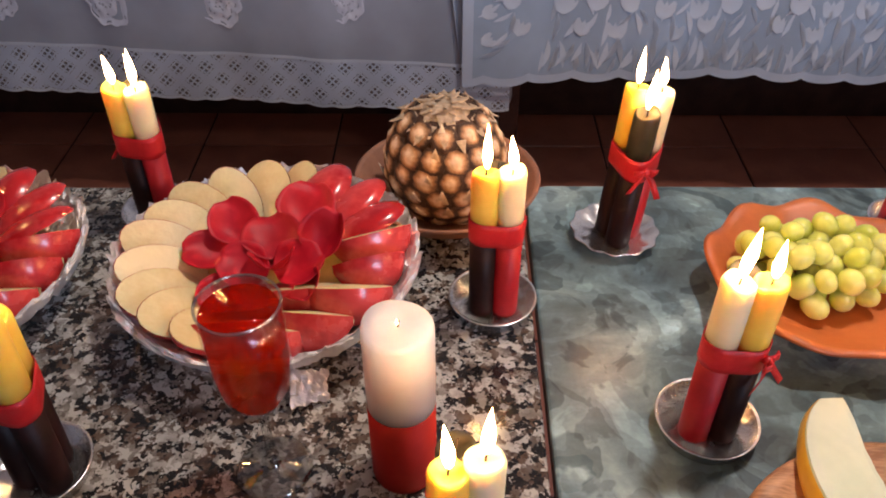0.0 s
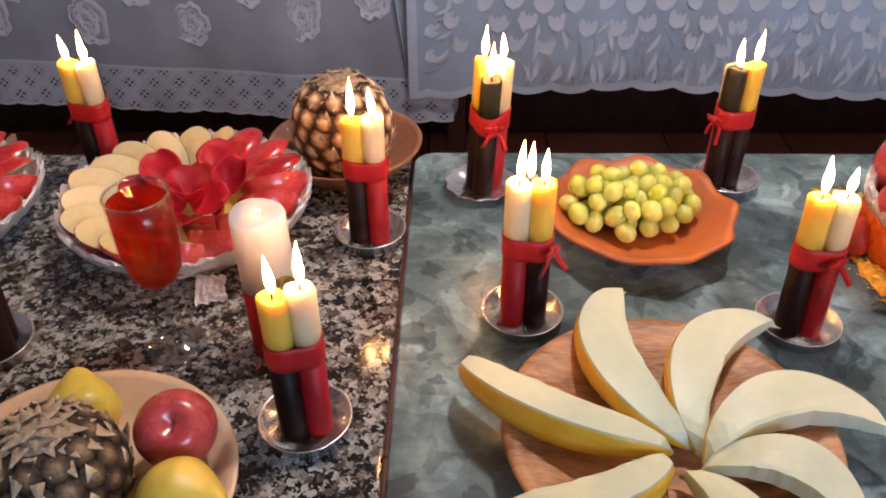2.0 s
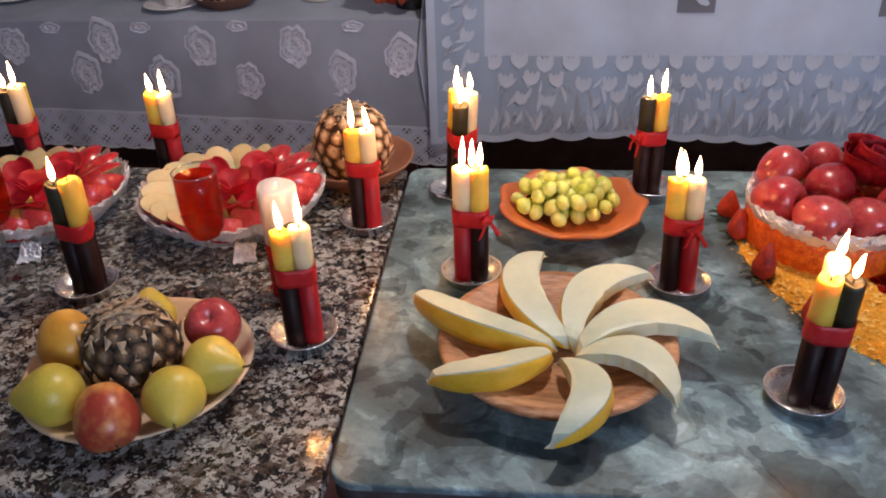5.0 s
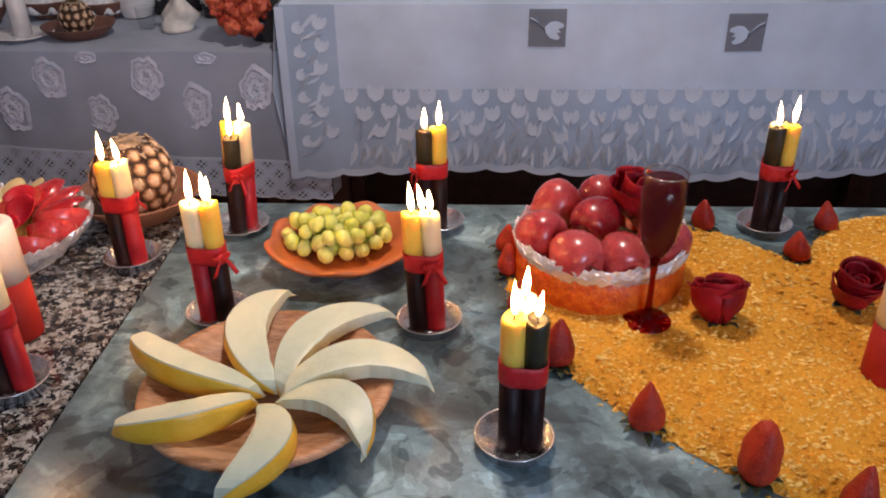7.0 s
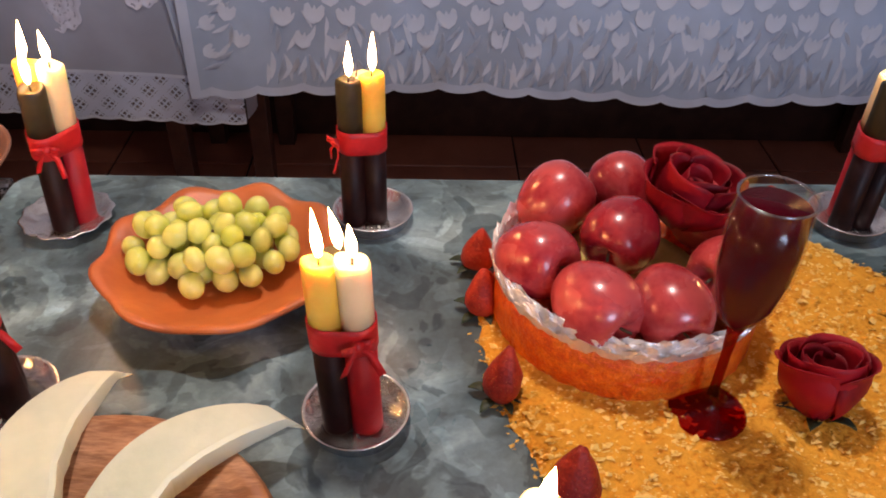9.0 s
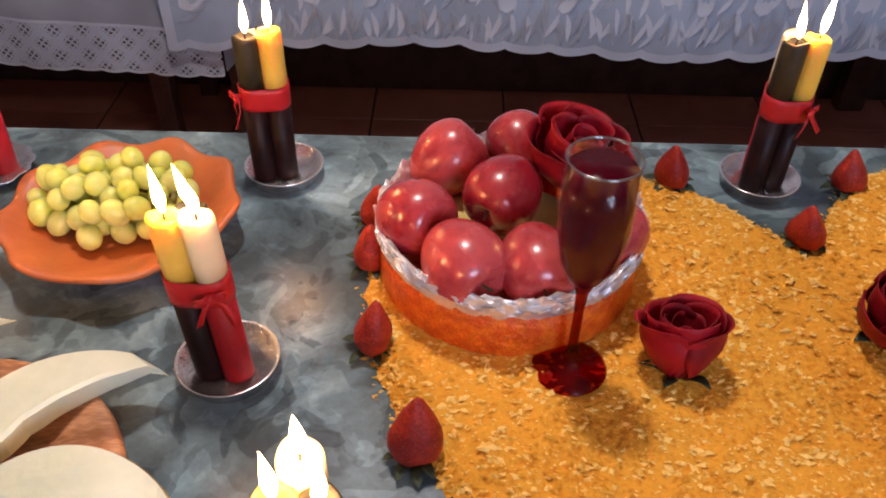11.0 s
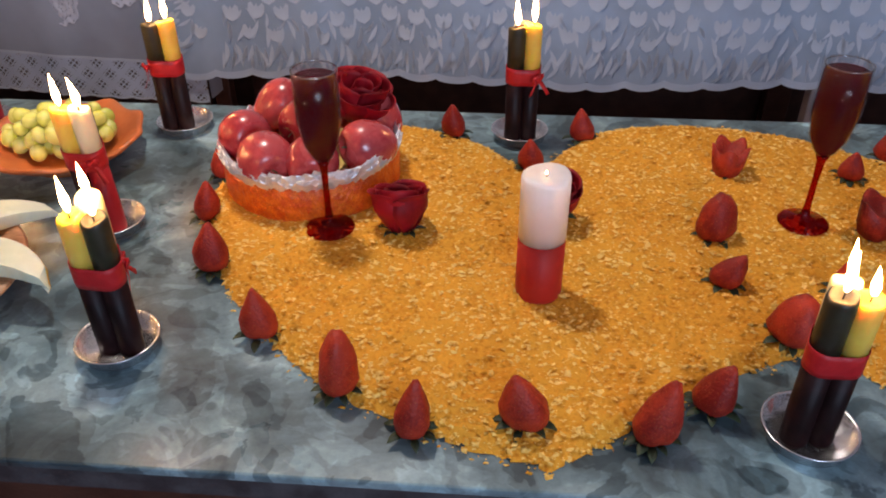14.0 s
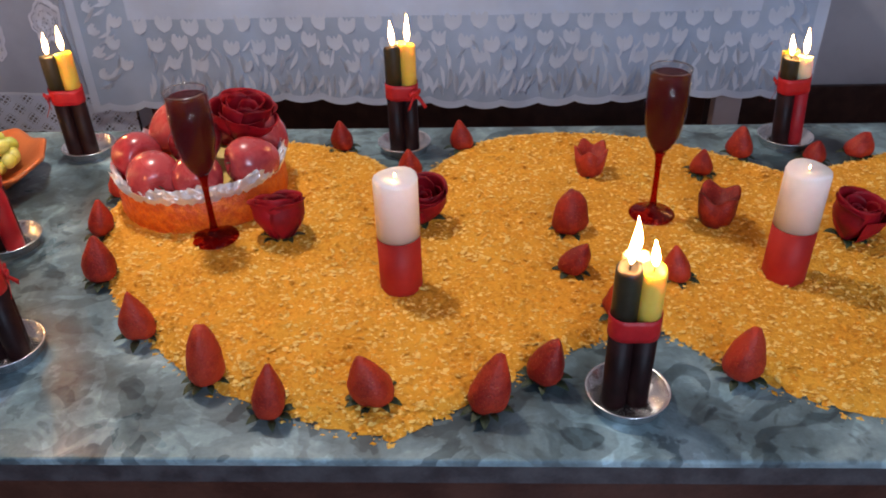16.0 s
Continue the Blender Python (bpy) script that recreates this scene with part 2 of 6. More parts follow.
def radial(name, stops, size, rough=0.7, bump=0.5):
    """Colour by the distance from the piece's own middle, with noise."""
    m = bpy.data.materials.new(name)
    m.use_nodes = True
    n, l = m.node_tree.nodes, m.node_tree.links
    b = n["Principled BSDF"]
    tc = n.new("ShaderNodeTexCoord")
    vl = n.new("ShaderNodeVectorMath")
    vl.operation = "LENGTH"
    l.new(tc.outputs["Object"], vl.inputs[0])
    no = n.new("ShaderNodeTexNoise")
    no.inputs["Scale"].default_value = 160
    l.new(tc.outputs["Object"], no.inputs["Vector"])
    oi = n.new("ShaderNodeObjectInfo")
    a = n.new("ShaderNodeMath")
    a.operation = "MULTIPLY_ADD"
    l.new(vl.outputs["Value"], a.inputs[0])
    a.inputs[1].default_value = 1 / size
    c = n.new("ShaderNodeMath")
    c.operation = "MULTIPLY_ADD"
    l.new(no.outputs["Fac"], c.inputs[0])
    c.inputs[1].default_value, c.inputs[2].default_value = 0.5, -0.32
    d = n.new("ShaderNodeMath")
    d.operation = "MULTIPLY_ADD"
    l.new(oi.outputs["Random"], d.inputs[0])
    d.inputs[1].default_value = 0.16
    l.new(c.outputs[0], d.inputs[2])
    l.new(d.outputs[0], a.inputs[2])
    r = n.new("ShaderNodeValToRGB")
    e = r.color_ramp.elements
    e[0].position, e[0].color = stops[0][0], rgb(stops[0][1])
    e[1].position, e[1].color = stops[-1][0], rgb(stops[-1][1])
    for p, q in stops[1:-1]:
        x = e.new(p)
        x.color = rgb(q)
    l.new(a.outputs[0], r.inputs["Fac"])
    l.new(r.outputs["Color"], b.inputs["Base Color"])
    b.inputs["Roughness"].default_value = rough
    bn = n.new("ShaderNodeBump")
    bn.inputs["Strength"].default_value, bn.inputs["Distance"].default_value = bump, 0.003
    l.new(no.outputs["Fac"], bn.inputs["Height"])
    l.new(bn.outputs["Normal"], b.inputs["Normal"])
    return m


def berry_skin(name, c1, c2):
    """Strawberry skin with pitted seeds."""
    m = mat(name, c1, c2, 45, 0.55, 0, spec=0.35, vary=0.3, grain=0.5)
    n, l = m.node_tree.nodes, m.node_tree.links
    b = n["Principled BSDF"]
    tc = n.new("ShaderNodeTexCoord")
    v = n.new("ShaderNodeTexVoronoi")
    v.inputs["Scale"].default_value = 360
    l.new(tc.outputs["Object"], v.inputs["Vector"])
    bn = n.new("ShaderNodeBump")
    bn.inputs["Strength"].default_value, bn.inputs["Distance"].default_value = 0.45, 0.0012
    l.new(v.outputs["Distance"], bn.inputs["Height"])
    near = n.new("ShaderNodeMath")
    near.operation = "LESS_THAN"
    near.inputs[1].default_value = 0.12
    l.new(v.outputs["Distance"], near.inputs[0])
    mx = n.new("ShaderNodeMix")
    mx.data_type = "RGBA"
    mx.inputs[7].default_value = (0.52, 0.17, 0.04, 1)
    l.new(near.outputs[0], mx.inputs[0])
    l.new(b.inputs["Base Color"].links[0].from_socket, mx.inputs[6])
    l.new(mx.outputs[2], b.inputs["Base Color"])
    l.new(bn.outputs["Normal"], b.inputs["Normal"])
    return m


def crumb_mat(name, c1, c2, c3):
    m = bpy.data.materials.new(name)
    m.use_nodes = True
    n, l = m.node_tree.nodes, m.node_tree.links
    b = n["Principled BSDF"]
    g = n.new("ShaderNodeNewGeometry")
    tc = n.new("ShaderNodeTexCoord")
    no = n.new("ShaderNodeTexNoise")
    no.inputs["Scale"].default_value, no.inputs["Detail"].default_value = 190, 5
    l.new(tc.outputs["Object"], no.inputs["Vector"])
    lo = n.new("ShaderNodeTexNoise")
    lo.inputs["Scale"].default_value = 11
    l.new(tc.outputs["Object"], lo.inputs["Vector"])
    a = n.new("ShaderNodeMath")
    a.operation = "MULTIPLY_ADD"
    l.new(g.outputs["Random Per Island"], a.inputs[0])
    a.inputs[1].default_value = 0.34
    l.new(no.outputs["Fac"], a.inputs[2])
    a2 = n.new("ShaderNodeMath")
    a2.operation = "MULTIPLY_ADD"
    l.new(lo.outputs["Fac"], a2.inputs[0])
    a2.inputs[1].default_value = 0.35
    l.new(a.outputs[0], a2.inputs[2])
    r = n.new("ShaderNodeValToRGB")
    e = r.color_ramp.elements
    e[0].position, e[0].color = 0.36, rgb(c1)
    e[1].position, e[1].color = 1.12 / 1.2, rgb(c3)
    x = e.new(0.72)
    x.color = rgb(c2)
    l.new(a2.outputs[0], r.inputs["Fac"])
    l.new(r.outputs["Color"], b.inputs["Base Color"])
    b.inputs["Roughness"].default_value = 0.8
    b.inputs["Specular IOR Level"].default_value = 0.15
    bn = n.new("ShaderNodeBump")
    bn.inputs["Strength"].default_value, bn.inputs["Distance"].default_value = 0.8, 0.004
    l.new(no.outputs["Fac"], bn.inputs["Height"])
    l.new(bn.outputs["Normal"], b.inputs["Normal"])
    return m


M = {}
M["top"] = stone_top("grey_painted_top")
M["granite"] = granite("polished_granite")
M["edge"] = mat("dark_edge", (0.03, 0.032, 0.036), (0.07, 0.075, 0.08), 30, 0.45, 0.2)
M["brown_wood"] = mat("brown_wood", (0.035, 0.014, 0.01), (0.07, 0.03, 0.02), 14, 0.4, 0.2, 90)
M["tile"] = mat("brown_floor_tile", (0.25, 0.085, 0.055), (0.34, 0.125, 0.08), 9, 0.33, 0.1, 40, vary=0.2)
M["grout"] = mat("grout", (0.02, 0.012, 0.01), (0.04, 0.025, 0.02), 40, 0.9, 0.3)
M["wall"] = mat("grey_wall_paint", (0.44, 0.44, 0.46), (0.52, 0.52, 0.54), 3, 0.8, 0.12, 200)
M["skirting"] = mat("dark_skirting", (0.03, 0.015, 0.012), (0.055, 0.028, 0.022), 20, 0.35, 0.1)
M["ceiling"] = mat("white_ceiling_paint", (0.68, 0.68, 0.68), (0.78, 0.78, 0.78), 3, 0.9, 0.1, 150)
M["yellow"] = mat("yellow_wax", (0.84, 0.52, 0.06), (0.90, 0.62, 0.11), 18, 0.42, 0.12, 60, sss=0.6, radius=(0.03, 0.015, 0.003))
M["white"] = mat("white_wax", (0.82, 0.67, 0.42), (0.88, 0.75, 0.50), 18, 0.42, 0.12, 60, sss=0.6, radius=(0.03, 0.02, 0.012))
M["black"] = mat("black_wax", (0.010, 0.0035, 0.0035), (0.026, 0.008, 0.008), 22, 0.5, 0.12, 60, spec=0.18)
M["green_black"] = mat("greenish_black_wax", (0.012, 0.012, 0.006), (0.03, 0.03, 0.014), 22, 0.45, 0.12, 60, sss=0.3)
M["red"] = mat("red_wax", (0.32, 0.006, 0.012), (0.44, 0.012, 0.018), 22, 0.52, 0.12, 60, spec=0.35, sss=0.3, radius=(0.01, 0.002, 0.002))
M["pillar_red"] = mat("pillar_red_wax", (0.34, 0.014, 0.010), (0.42, 0.024, 0.014), 16, 0.55, 0.08, 60, spec=0.25, sss=0.4, radius=(0.02, 0.004, 0.003))
M["pillar_white"] = mat("pillar_white_wax", (0.74, 0.70, 0.69), (0.82, 0.78, 0.77), 14, 0.4, 0.05, 60, sss=1.0, radius=(0.07, 0.055, 0.05))
M["flame"] = glow("flame", (1.0, 0.50, 0.17), 170)
M["wick"] = mat("wick", (0.01, 0.01, 0.01), (0.05, 0.04, 0.03), 300, 0.9)
M["ribbon"] = mat("red_satin", (0.42, 0.005, 0.010), (0.56, 0.014, 0.016), 30, 0.48, 0.4, 90)
M["alu"] = mat("aluminium", (0.70, 0.71, 0.72), (0.86, 0.86, 0.86), 25, 0.24, 0.5, 45, metal=0.9)
M["foil"] = mat("crumpled_foil", (0.92, 0.92, 0.93), (0.98, 0.98, 0.98), 30, 0.34, 0.8, 140, metal=0.7)
M["terracotta"] = mat("terracotta", (0.42, 0.105, 0.028), (0.54, 0.155, 0.04), 10, 0.42, 0.12, 120)
M["clay"] = mat("brown_clay", (0.24, 0.10, 0.055), (0.36, 0.16, 0.09), 14, 0.55, 0.2, 120)
M["dark_clay"] = mat("dark_clay", (0.12, 0.055, 0.04), (0.2, 0.09, 0.06), 14, 0.55, 0.2, 120)
M["tan"] = mat("tan_ceramic", (0.60, 0.43, 0.27), (0.72, 0.55, 0.38), 10, 0.42, 0.1, 60)
M["flesh"] = mat("melon_flesh", (0.48, 0.58, 0.45), (0.61, 0.69, 0.55), 9, 0.42, 0.15, 90, sss=0.4, radius=(0.012, 0.012, 0.008))
M["rind"] = mat("melon_rind", (0.70, 0.40, 0.02), (0.82, 0.54, 0.06), 16, 0.36, 0.25, 110)
M["apple"] = mat("red_apple_skin", (0.29, 0.012, 0.022), (0.50, 0.07, 0.070), 20, 0.27, 0.04, 120, coat=0.35, vary=0.35, grain=0.35, spread=(0.34, 0.70))
M["slice_skin"] = mat("cut_apple_skin", (0.40, 0.012, 0.016), (0.62, 0.06, 0.06), 22, 0.25, 0.05, 120, coat=0.4, vary=0.3)
M["apple_flesh"] = mat("apple_flesh", (0.68, 0.57, 0.28), (0.80, 0.71, 0.42), 26, 0.45, 0.15, 150, sss=0.3, vary=0.35)
M["pear"] = mat("yellow_pear_skin", (0.56, 0.46, 0.06), (0.72, 0.55, 0.12), 14, 0.35, 0.12, 240, vary=0.4)
M["orange_fruit"] = mat("orange_fruit_skin", (0.62, 0.28, 0.03), (0.72, 0.42, 0.07), 12, 0.32, 0.08, 200)
M["peach"] = mat("peach_skin", (0.36, 0.05, 0.03), (0.66, 0.30, 0.08), 11, 0.34, 0.05, 120, spread=(0.42, 0.6))
M["stem"] = mat("stalk", (0.06, 0.035, 0.015), (0.14, 0.09, 0.04), 80, 0.8, 0.3)
M["grape"] = mat("green_grape_skin", (0.51, 0.59, 0.12), (0.63, 0.69, 0.22), 30, 0.26, 0.02, 80, sss=1.0, radius=(0.03, 0.03, 0.012), vary=0.5, grain=0.05, spread=(0.2, 0.8))
M["berry"] = berry_skin("strawberry_skin", (0.22, 0.010, 0.005), (0.43, 0.034, 0.011))
M["calyx"] = mat("strawberry_leaf", (0.012, 0.022, 0.008), (0.04, 0.06, 0.02), 60, 0.6, 0.2)
M["fresh_petal"] = mat("bright_rose_petal", (0.40, 0.004, 0.014), (0.58, 0.014, 0.030), 16, 0.5, 0.1, 70, spec=0.3, vary=0.3)
M["petal"] = mat("red_rose_petal", (0.15, 0.002, 0.007), (0.32, 0.005, 0.012), 20, 0.55, 0.1, 90, spec=0.25, vary=0.3)
M["sepal"] = mat("rose_sepal", (0.09, 0.05, 0.02), (0.22, 0.12, 0.05), 40, 0.7, 0.2)
# bed darker than the flakes: shade in the gaps is put into its colour
M["crumb"] = crumb_mat("toasted_crumbs", (0.42, 0.125, 0.006), (0.60, 0.215, 0.013), (0.78, 0.36, 0.035))
M["flake"] = crumb_mat("toasted_flakes", (0.57, 0.20, 0.011), (0.73, 0.34, 0.030), (0.93, 0.62, 0.17))
M["clear"] = glass("clear_glass", (0.95, 0.96, 0.96))
M["glass_lip"] = glass("glass_lip", (0.85, 0.87, 0.88), 0.08, 0.30)
M["red_glass"] = glass("red_tinted_glass", (0.58, 0.07, 0.035), 0.03)
M["wine"] = mat("dark_red_drink", (0.055, 0.002, 0.006), (0.08, 0.003, 0.009), 8, 0.2, rough_var=0.02, spec=0.06, sss=0.1, radius=(0.03, 0.004, 0.004))
M["stem_glass"] = glass("thick_clear_glass", (0.86, 0.86, 0.85), 0.06, 0.2)
M["juice"] = drink_body("light_red_drink", (0.82, 0.17, 0.05), (0.78, 0.12, 0.02))
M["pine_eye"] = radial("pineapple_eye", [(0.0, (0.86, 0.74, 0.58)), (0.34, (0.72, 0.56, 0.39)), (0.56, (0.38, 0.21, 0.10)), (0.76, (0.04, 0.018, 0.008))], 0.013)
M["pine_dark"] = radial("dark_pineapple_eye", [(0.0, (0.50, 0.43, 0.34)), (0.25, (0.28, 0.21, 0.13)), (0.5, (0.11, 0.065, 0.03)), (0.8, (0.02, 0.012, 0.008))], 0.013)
M["pine_core"] = mat("pineapple_gaps", (0.03, 0.014, 0.007), (0.07, 0.03, 0.014), 60, 0.8, 0.4)
M["bract"] = mat("dry_bract", (0.38, 0.27, 0.16), (0.74, 0.62, 0.45), 90, 0.8, 0.3, 200, vary=0.5)
M["pine_top"] = mat("dry_leaf_scar", (0.34, 0.26, 0.17), (0.55, 0.45, 0.33), 60, 0.8, 0.5, 200)
M["linen"] = sheer("white_tablecloth", (0.62, 0.75, 0.91), 0.94)
M["band"] = sheer("sheer_lace_ground", (0.50, 0.66, 0.85), 0.78)
M["tulip"] = sheer("woven_tulip", (0.73, 0.85, 0.98), 0.84, 500)
M["voile"] = sheer("grey_sheer_tablecloth", (0.46, 0.53, 0.64), 0.78)
M["rose_lace"] = sheer("woven_rose", (0.74, 0.80, 0.92), 0.84, 300)
M["lace"] = sheer("eyelet_lace", (0.62, 0.74, 0.91), 0.86, 600, eyelets=0.0165)
M["patch"] = sheer("sheer_square", (0.20, 0.22, 0.26), 0.75)
M["porcelain"] = mat("white_porcelain", (0.72, 0.72, 0.71), (0.8, 0.8, 0.79), 12, 0.25, 0.03)
M["plaster"] = mat("white_plaster", (0.6, 0.57, 0.5), (0.72, 0.7, 0.64), 30, 0.6, 0.3, 90)
M["black_dish"] = mat("black_glaze", (0.012, 0.012, 0.014), (0.03, 0.03, 0.032), 20, 0.25)
M["jar"] = mat("amber_jar", (0.10, 0.05, 0.012), (0.22, 0.12, 0.03), 20, 0.2, coat=0.4)
M["gold"] = mat("gold_paint", (0.7, 0.45, 0.12), (0.8, 0.55, 0.2), 40, 0.4, metal=0.6)
M["blossom"] = mat("orange_red_blossom", (0.36, 0.04, 0.02), (0.58, 0.12, 0.05), 40, 0.6, 0.3, 90, vary=0.5)
M["yellow_paper"] = mat("yellow_lining", (0.62, 0.46, 0.10), (0.78, 0.60, 0.20), 30, 0.5, 0.3, 80)
# crumb-textured orange that paints the tinted shadow below the apple bowl
M["orange_shadow"] = mat("orange_shadow_colour", (0.62, 0.055, 0.003), (0.95, 0.23, 0.012), 85, 0.38, 0.9, 190, sss=0.2, radius=(0.02, 0.005, 0.001), grain=1.1, coat=0.1, spread=(0.3, 0.75))


def plate_wood(name):
    m = mat(name, (0.27, 0.115, 0.048), (0.60, 0.33, 0.17), 10, 0.45, 0.2, 80, grain=0.5)
    n, l = m.node_tree.nodes, m.node_tree.links
    mp = n.new("ShaderNodeMapping")
    mp.inputs["Scale"].default_value = (1, 6, 1)
    mp.inputs["Rotation"].default_value = (0, 0, 0.5)
    tc = n.new("ShaderNodeTexCoord")
    l.new(tc.outputs["Object"], mp.inputs["Vector"])
    for t in [t for t in n if t.type == "TEX_NOISE"]:
        l.new(mp.outputs[0], t.inputs["Vector"])
    return m


M["wood_plate"] = plate_wood("turned_wood")

# ---- building helpers ----
rnd = random.Random(7)


def mesh_of(bm, name, material, smooth=True):
    me = bpy.data.meshes.new(name)
    bmesh.ops.recalc_face_normals(bm, faces=bm.faces[:])
    bm.to_mesh(me)
    bm.free()
    me.materials.append(material)
    if smooth:
        me.shade_smooth()
    return me


def part(name, bm, material, parent, label="", smooth=True, m=None):
    me = bm if isinstance(bm, bpy.types.Mesh) else mesh_of(bm, name, material, smooth)
    ob = new(name, me)
    ob.parent = parent
    if m is not None:
        ob.matrix_basis = m
    return tagged(ob, label)


def thing(name, label, category, group="", m=None, kind=""):
    ob = new(name)
    ob.empty_display_size = 0.02
    if m is not None:
        ob.matrix_basis = m
    return tagged(ob, label, category, group, kind)


def lathe(profile, seg=40, wave=None, close=False):
    """Turn (radius, height) pairs round z. wave(angle, r, z, i) may bend them."""
    bm = bmesh.new()
    rings = []
    for i, (r, z) in enumerate(profile):
        if r < 1e-6:
            rings.append([bm.verts.new((0, 0, z))])
            continue
        ring = []
        for k in range(seg):
            a = 2 * math.pi * k / seg
            rr, zz = wave(a, r, z, i) if wave else (r, z)
            ring.append(bm.verts.new((rr * math.cos(a), rr * math.sin(a), zz)))
        rings.append(ring)
    pairs = list(zip(rings, rings[1:]))
    if close:
        pairs.append((rings[-1], rings[0]))
    for p, q in pairs:
        for k in range(seg):
            j = (k + 1) % seg
            vs = [p[k % len(p)], p[j % len(p)], q[j % len(q)], q[k % len(q)]]
            u = []
            for v in vs:
                if v not in u:
                    u.append(v)
            if len(u) > 2:
                bm.faces.new(u)
    return bm


def block(x0, x1, y0, y1, z0, z1, bevel=0.0, segs=2):
    bm = bmesh.new()
    bmesh.ops.create_cube(bm, size=1, matrix=Matrix.LocRotScale(((x0 + x1) / 2, (y0 + y1) / 2, (z0 + z1) / 2), None, (x1 - x0, y1 - y0, z1 - z0)))
    if bevel:
        bmesh.ops.bevel(bm, geom=bm.edges[:], offset=bevel, segments=segs, affect="EDGES", profile=0.5)
    return bm


def tube(points, radius, seg=8, taper=1.0):
    """A round rod along points."""
    bm = bmesh.new()
    rings, n = [], len(points)
    for i, p in enumerate(points):
        p = Vector(p)
        d = (Vector(points[min(i + 1, n - 1)]) - Vector(points[max(i - 1, 0)])).normalized()
        side = d.orthogonal().normalized()
        up = d.cross(side)
        r = radius * (1 + (taper - 1) * i / max(1, n - 1))
        rings.append([bm.verts.new(p + r * (math.cos(2 * math.pi * k / seg) * side + math.sin(2 * math.pi * k / seg) * up)) for k in range(seg)])
    for p, q in zip(rings, rings[1:]):
        for k in range(seg):
            bm.faces.new((p[k], p[(k + 1) % seg], q[(k + 1) % seg], q[k]))
    bm.faces.new(rings[0][::-1])
    bm.faces.new(rings[-1])
    return bm


def sheet(f, nu, nv, thick=0.0):
    """A surface f(u, v), u and v from 0 to 1; thick: a second face that far behind, joined round the rim."""
    bm = bmesh.new()
    g = [[bm.verts.new(f(i / nu, j / nv)) for j in range(nv + 1)] for i in range(nu + 1)]
    for i in range(nu):
        for j in range(nv):
            bm.faces.new((g[i][j], g[i + 1][j], g[i + 1][j + 1], g[i][j + 1]))
    if thick:
        bm.normal_update()
        bmesh.ops.solidify(bm, geom=bm.faces[:], thickness=thick)
    return bm


def ball(r, sub=3, f=None):
    bm = bmesh.new()
    bmesh.ops.create_icosphere(bm, subdivisions=sub, radius=r)
    if f:
        for v in bm.verts:
            v.co = f(v.co.copy())
    return bm


def smooth_loop(points, per=10, sharp=()):
    """A closed smooth outline through points; sharp: the indices of corners."""
    n, out = len(points), []
    for i in range(n):
        p0, p1, p2, p3 = (Vector(points[(i + k) % n]) for k in (-1, 0, 1, 2))
        if i in sharp:
            p0 = p1
        if (i + 1) % n in sharp:
            p3 = p2
        for k in range(per):
            t = k / per
            out.append(0.5 * ((2 * p1) + (p2 - p0) * t + (2 * p0 - 5 * p1 + 4 * p2 - p3) * t * t + (3 * p1 - p0 - 3 * p2 + p3) * t ** 3))
    return out


# ---- the room ----
FLOOR, BACK, CEIL = -0.76, 2.45, 1.86
X0, X1, Y0 = -2.3, 4.3, -2.4


def wall(name, box, label):
    ob = new(name, mesh_of(block(*box), name, M["wall"], False))
    return tagged(ob, label, "wall", kind="structure")


wall("wall_north", (X0 - 0.15, X1 + 0.15, BACK, BACK + 0.15, FLOOR, CEIL), "grey painted wall behind the cloth-covered tables")
wall("wall_south", (X0 - 0.15, X1 + 0.15, Y0 - 0.15, Y0, FLOOR, CEIL), "plain grey painted wall")
wall("wall_west", (X0 - 0.15, X0, Y0, BACK, FLOOR, CEIL), "plain grey painted wall")
wall("wall_east", (X1, X1 + 0.15, Y0, BACK, FLOOR, CEIL), "plain grey painted wall")
tagged(new("ceiling", mesh_of(block(X0 - 0.15, X1 + 0.15, Y0 - 0.15, BACK + 0.15, CEIL, CEIL + 0.12), "ceiling", M["ceiling"], False)), "plain white painted ceiling", "ceiling", kind="structure")
tagged(new("baseboard", mesh_of(block(X0, X1, BACK - 0.018, BACK - 0.001, FLOOR, -0.535, 0.004), "baseboard", M["skirting"], False)), "dark brown glossy skirting along the grey wall", "baseboard", kind="structure")
floor = tagged(new("floor", mesh_of(block(X0 - 0.15, X1 + 0.15, Y0 - 0.15, BACK + 0.15, FLOOR - 0.1, FLOOR - 0.006), "floor", M["grout"], False)), "dark reddish brown glossy tiled floor", "floor", kind="structure")

# ---- the two parts of the front table ----
SLAB_X, SLAB_Y0, SLAB_Y1 = 0.439, 0.234, 0.984


def rounded_slab(x0, x1, y0, y1, z0, z1, r, lip):
    bm = bmesh.new()
    out = []
    for cx, cy, a0 in ((x1 - r, y1 - r, 0), (x0 + r, y1 - r, 90), (x0 + r, y0 + r, 180), (x1 - r, y0 + r, 270)):
        for k in range(7):
            a = radians(a0 + 15 * k)
            out.append((cx, cy, math.cos(a), math.sin(a)))
    rings = []
    for inset, z in ((0.0, z0), (0.0, z1 - lip), (lip * 0.3, z1 - lip * 0.3), (lip, z1)):
        rings.append([bm.verts.new((cx + (r - inset) * c, cy + (r - inset) * s, z)) for cx, cy, c, s in out])
    for p, q in zip(rings, rings[1:]):
        for k in range(len(out)):
            j = (k + 1) % len(out)
            bm.faces.new((p[k], p[j], q[j], q[k]))
    bm.faces.new(rings[0][::-1])
    bm.faces.new(rings[-1])
    return bm


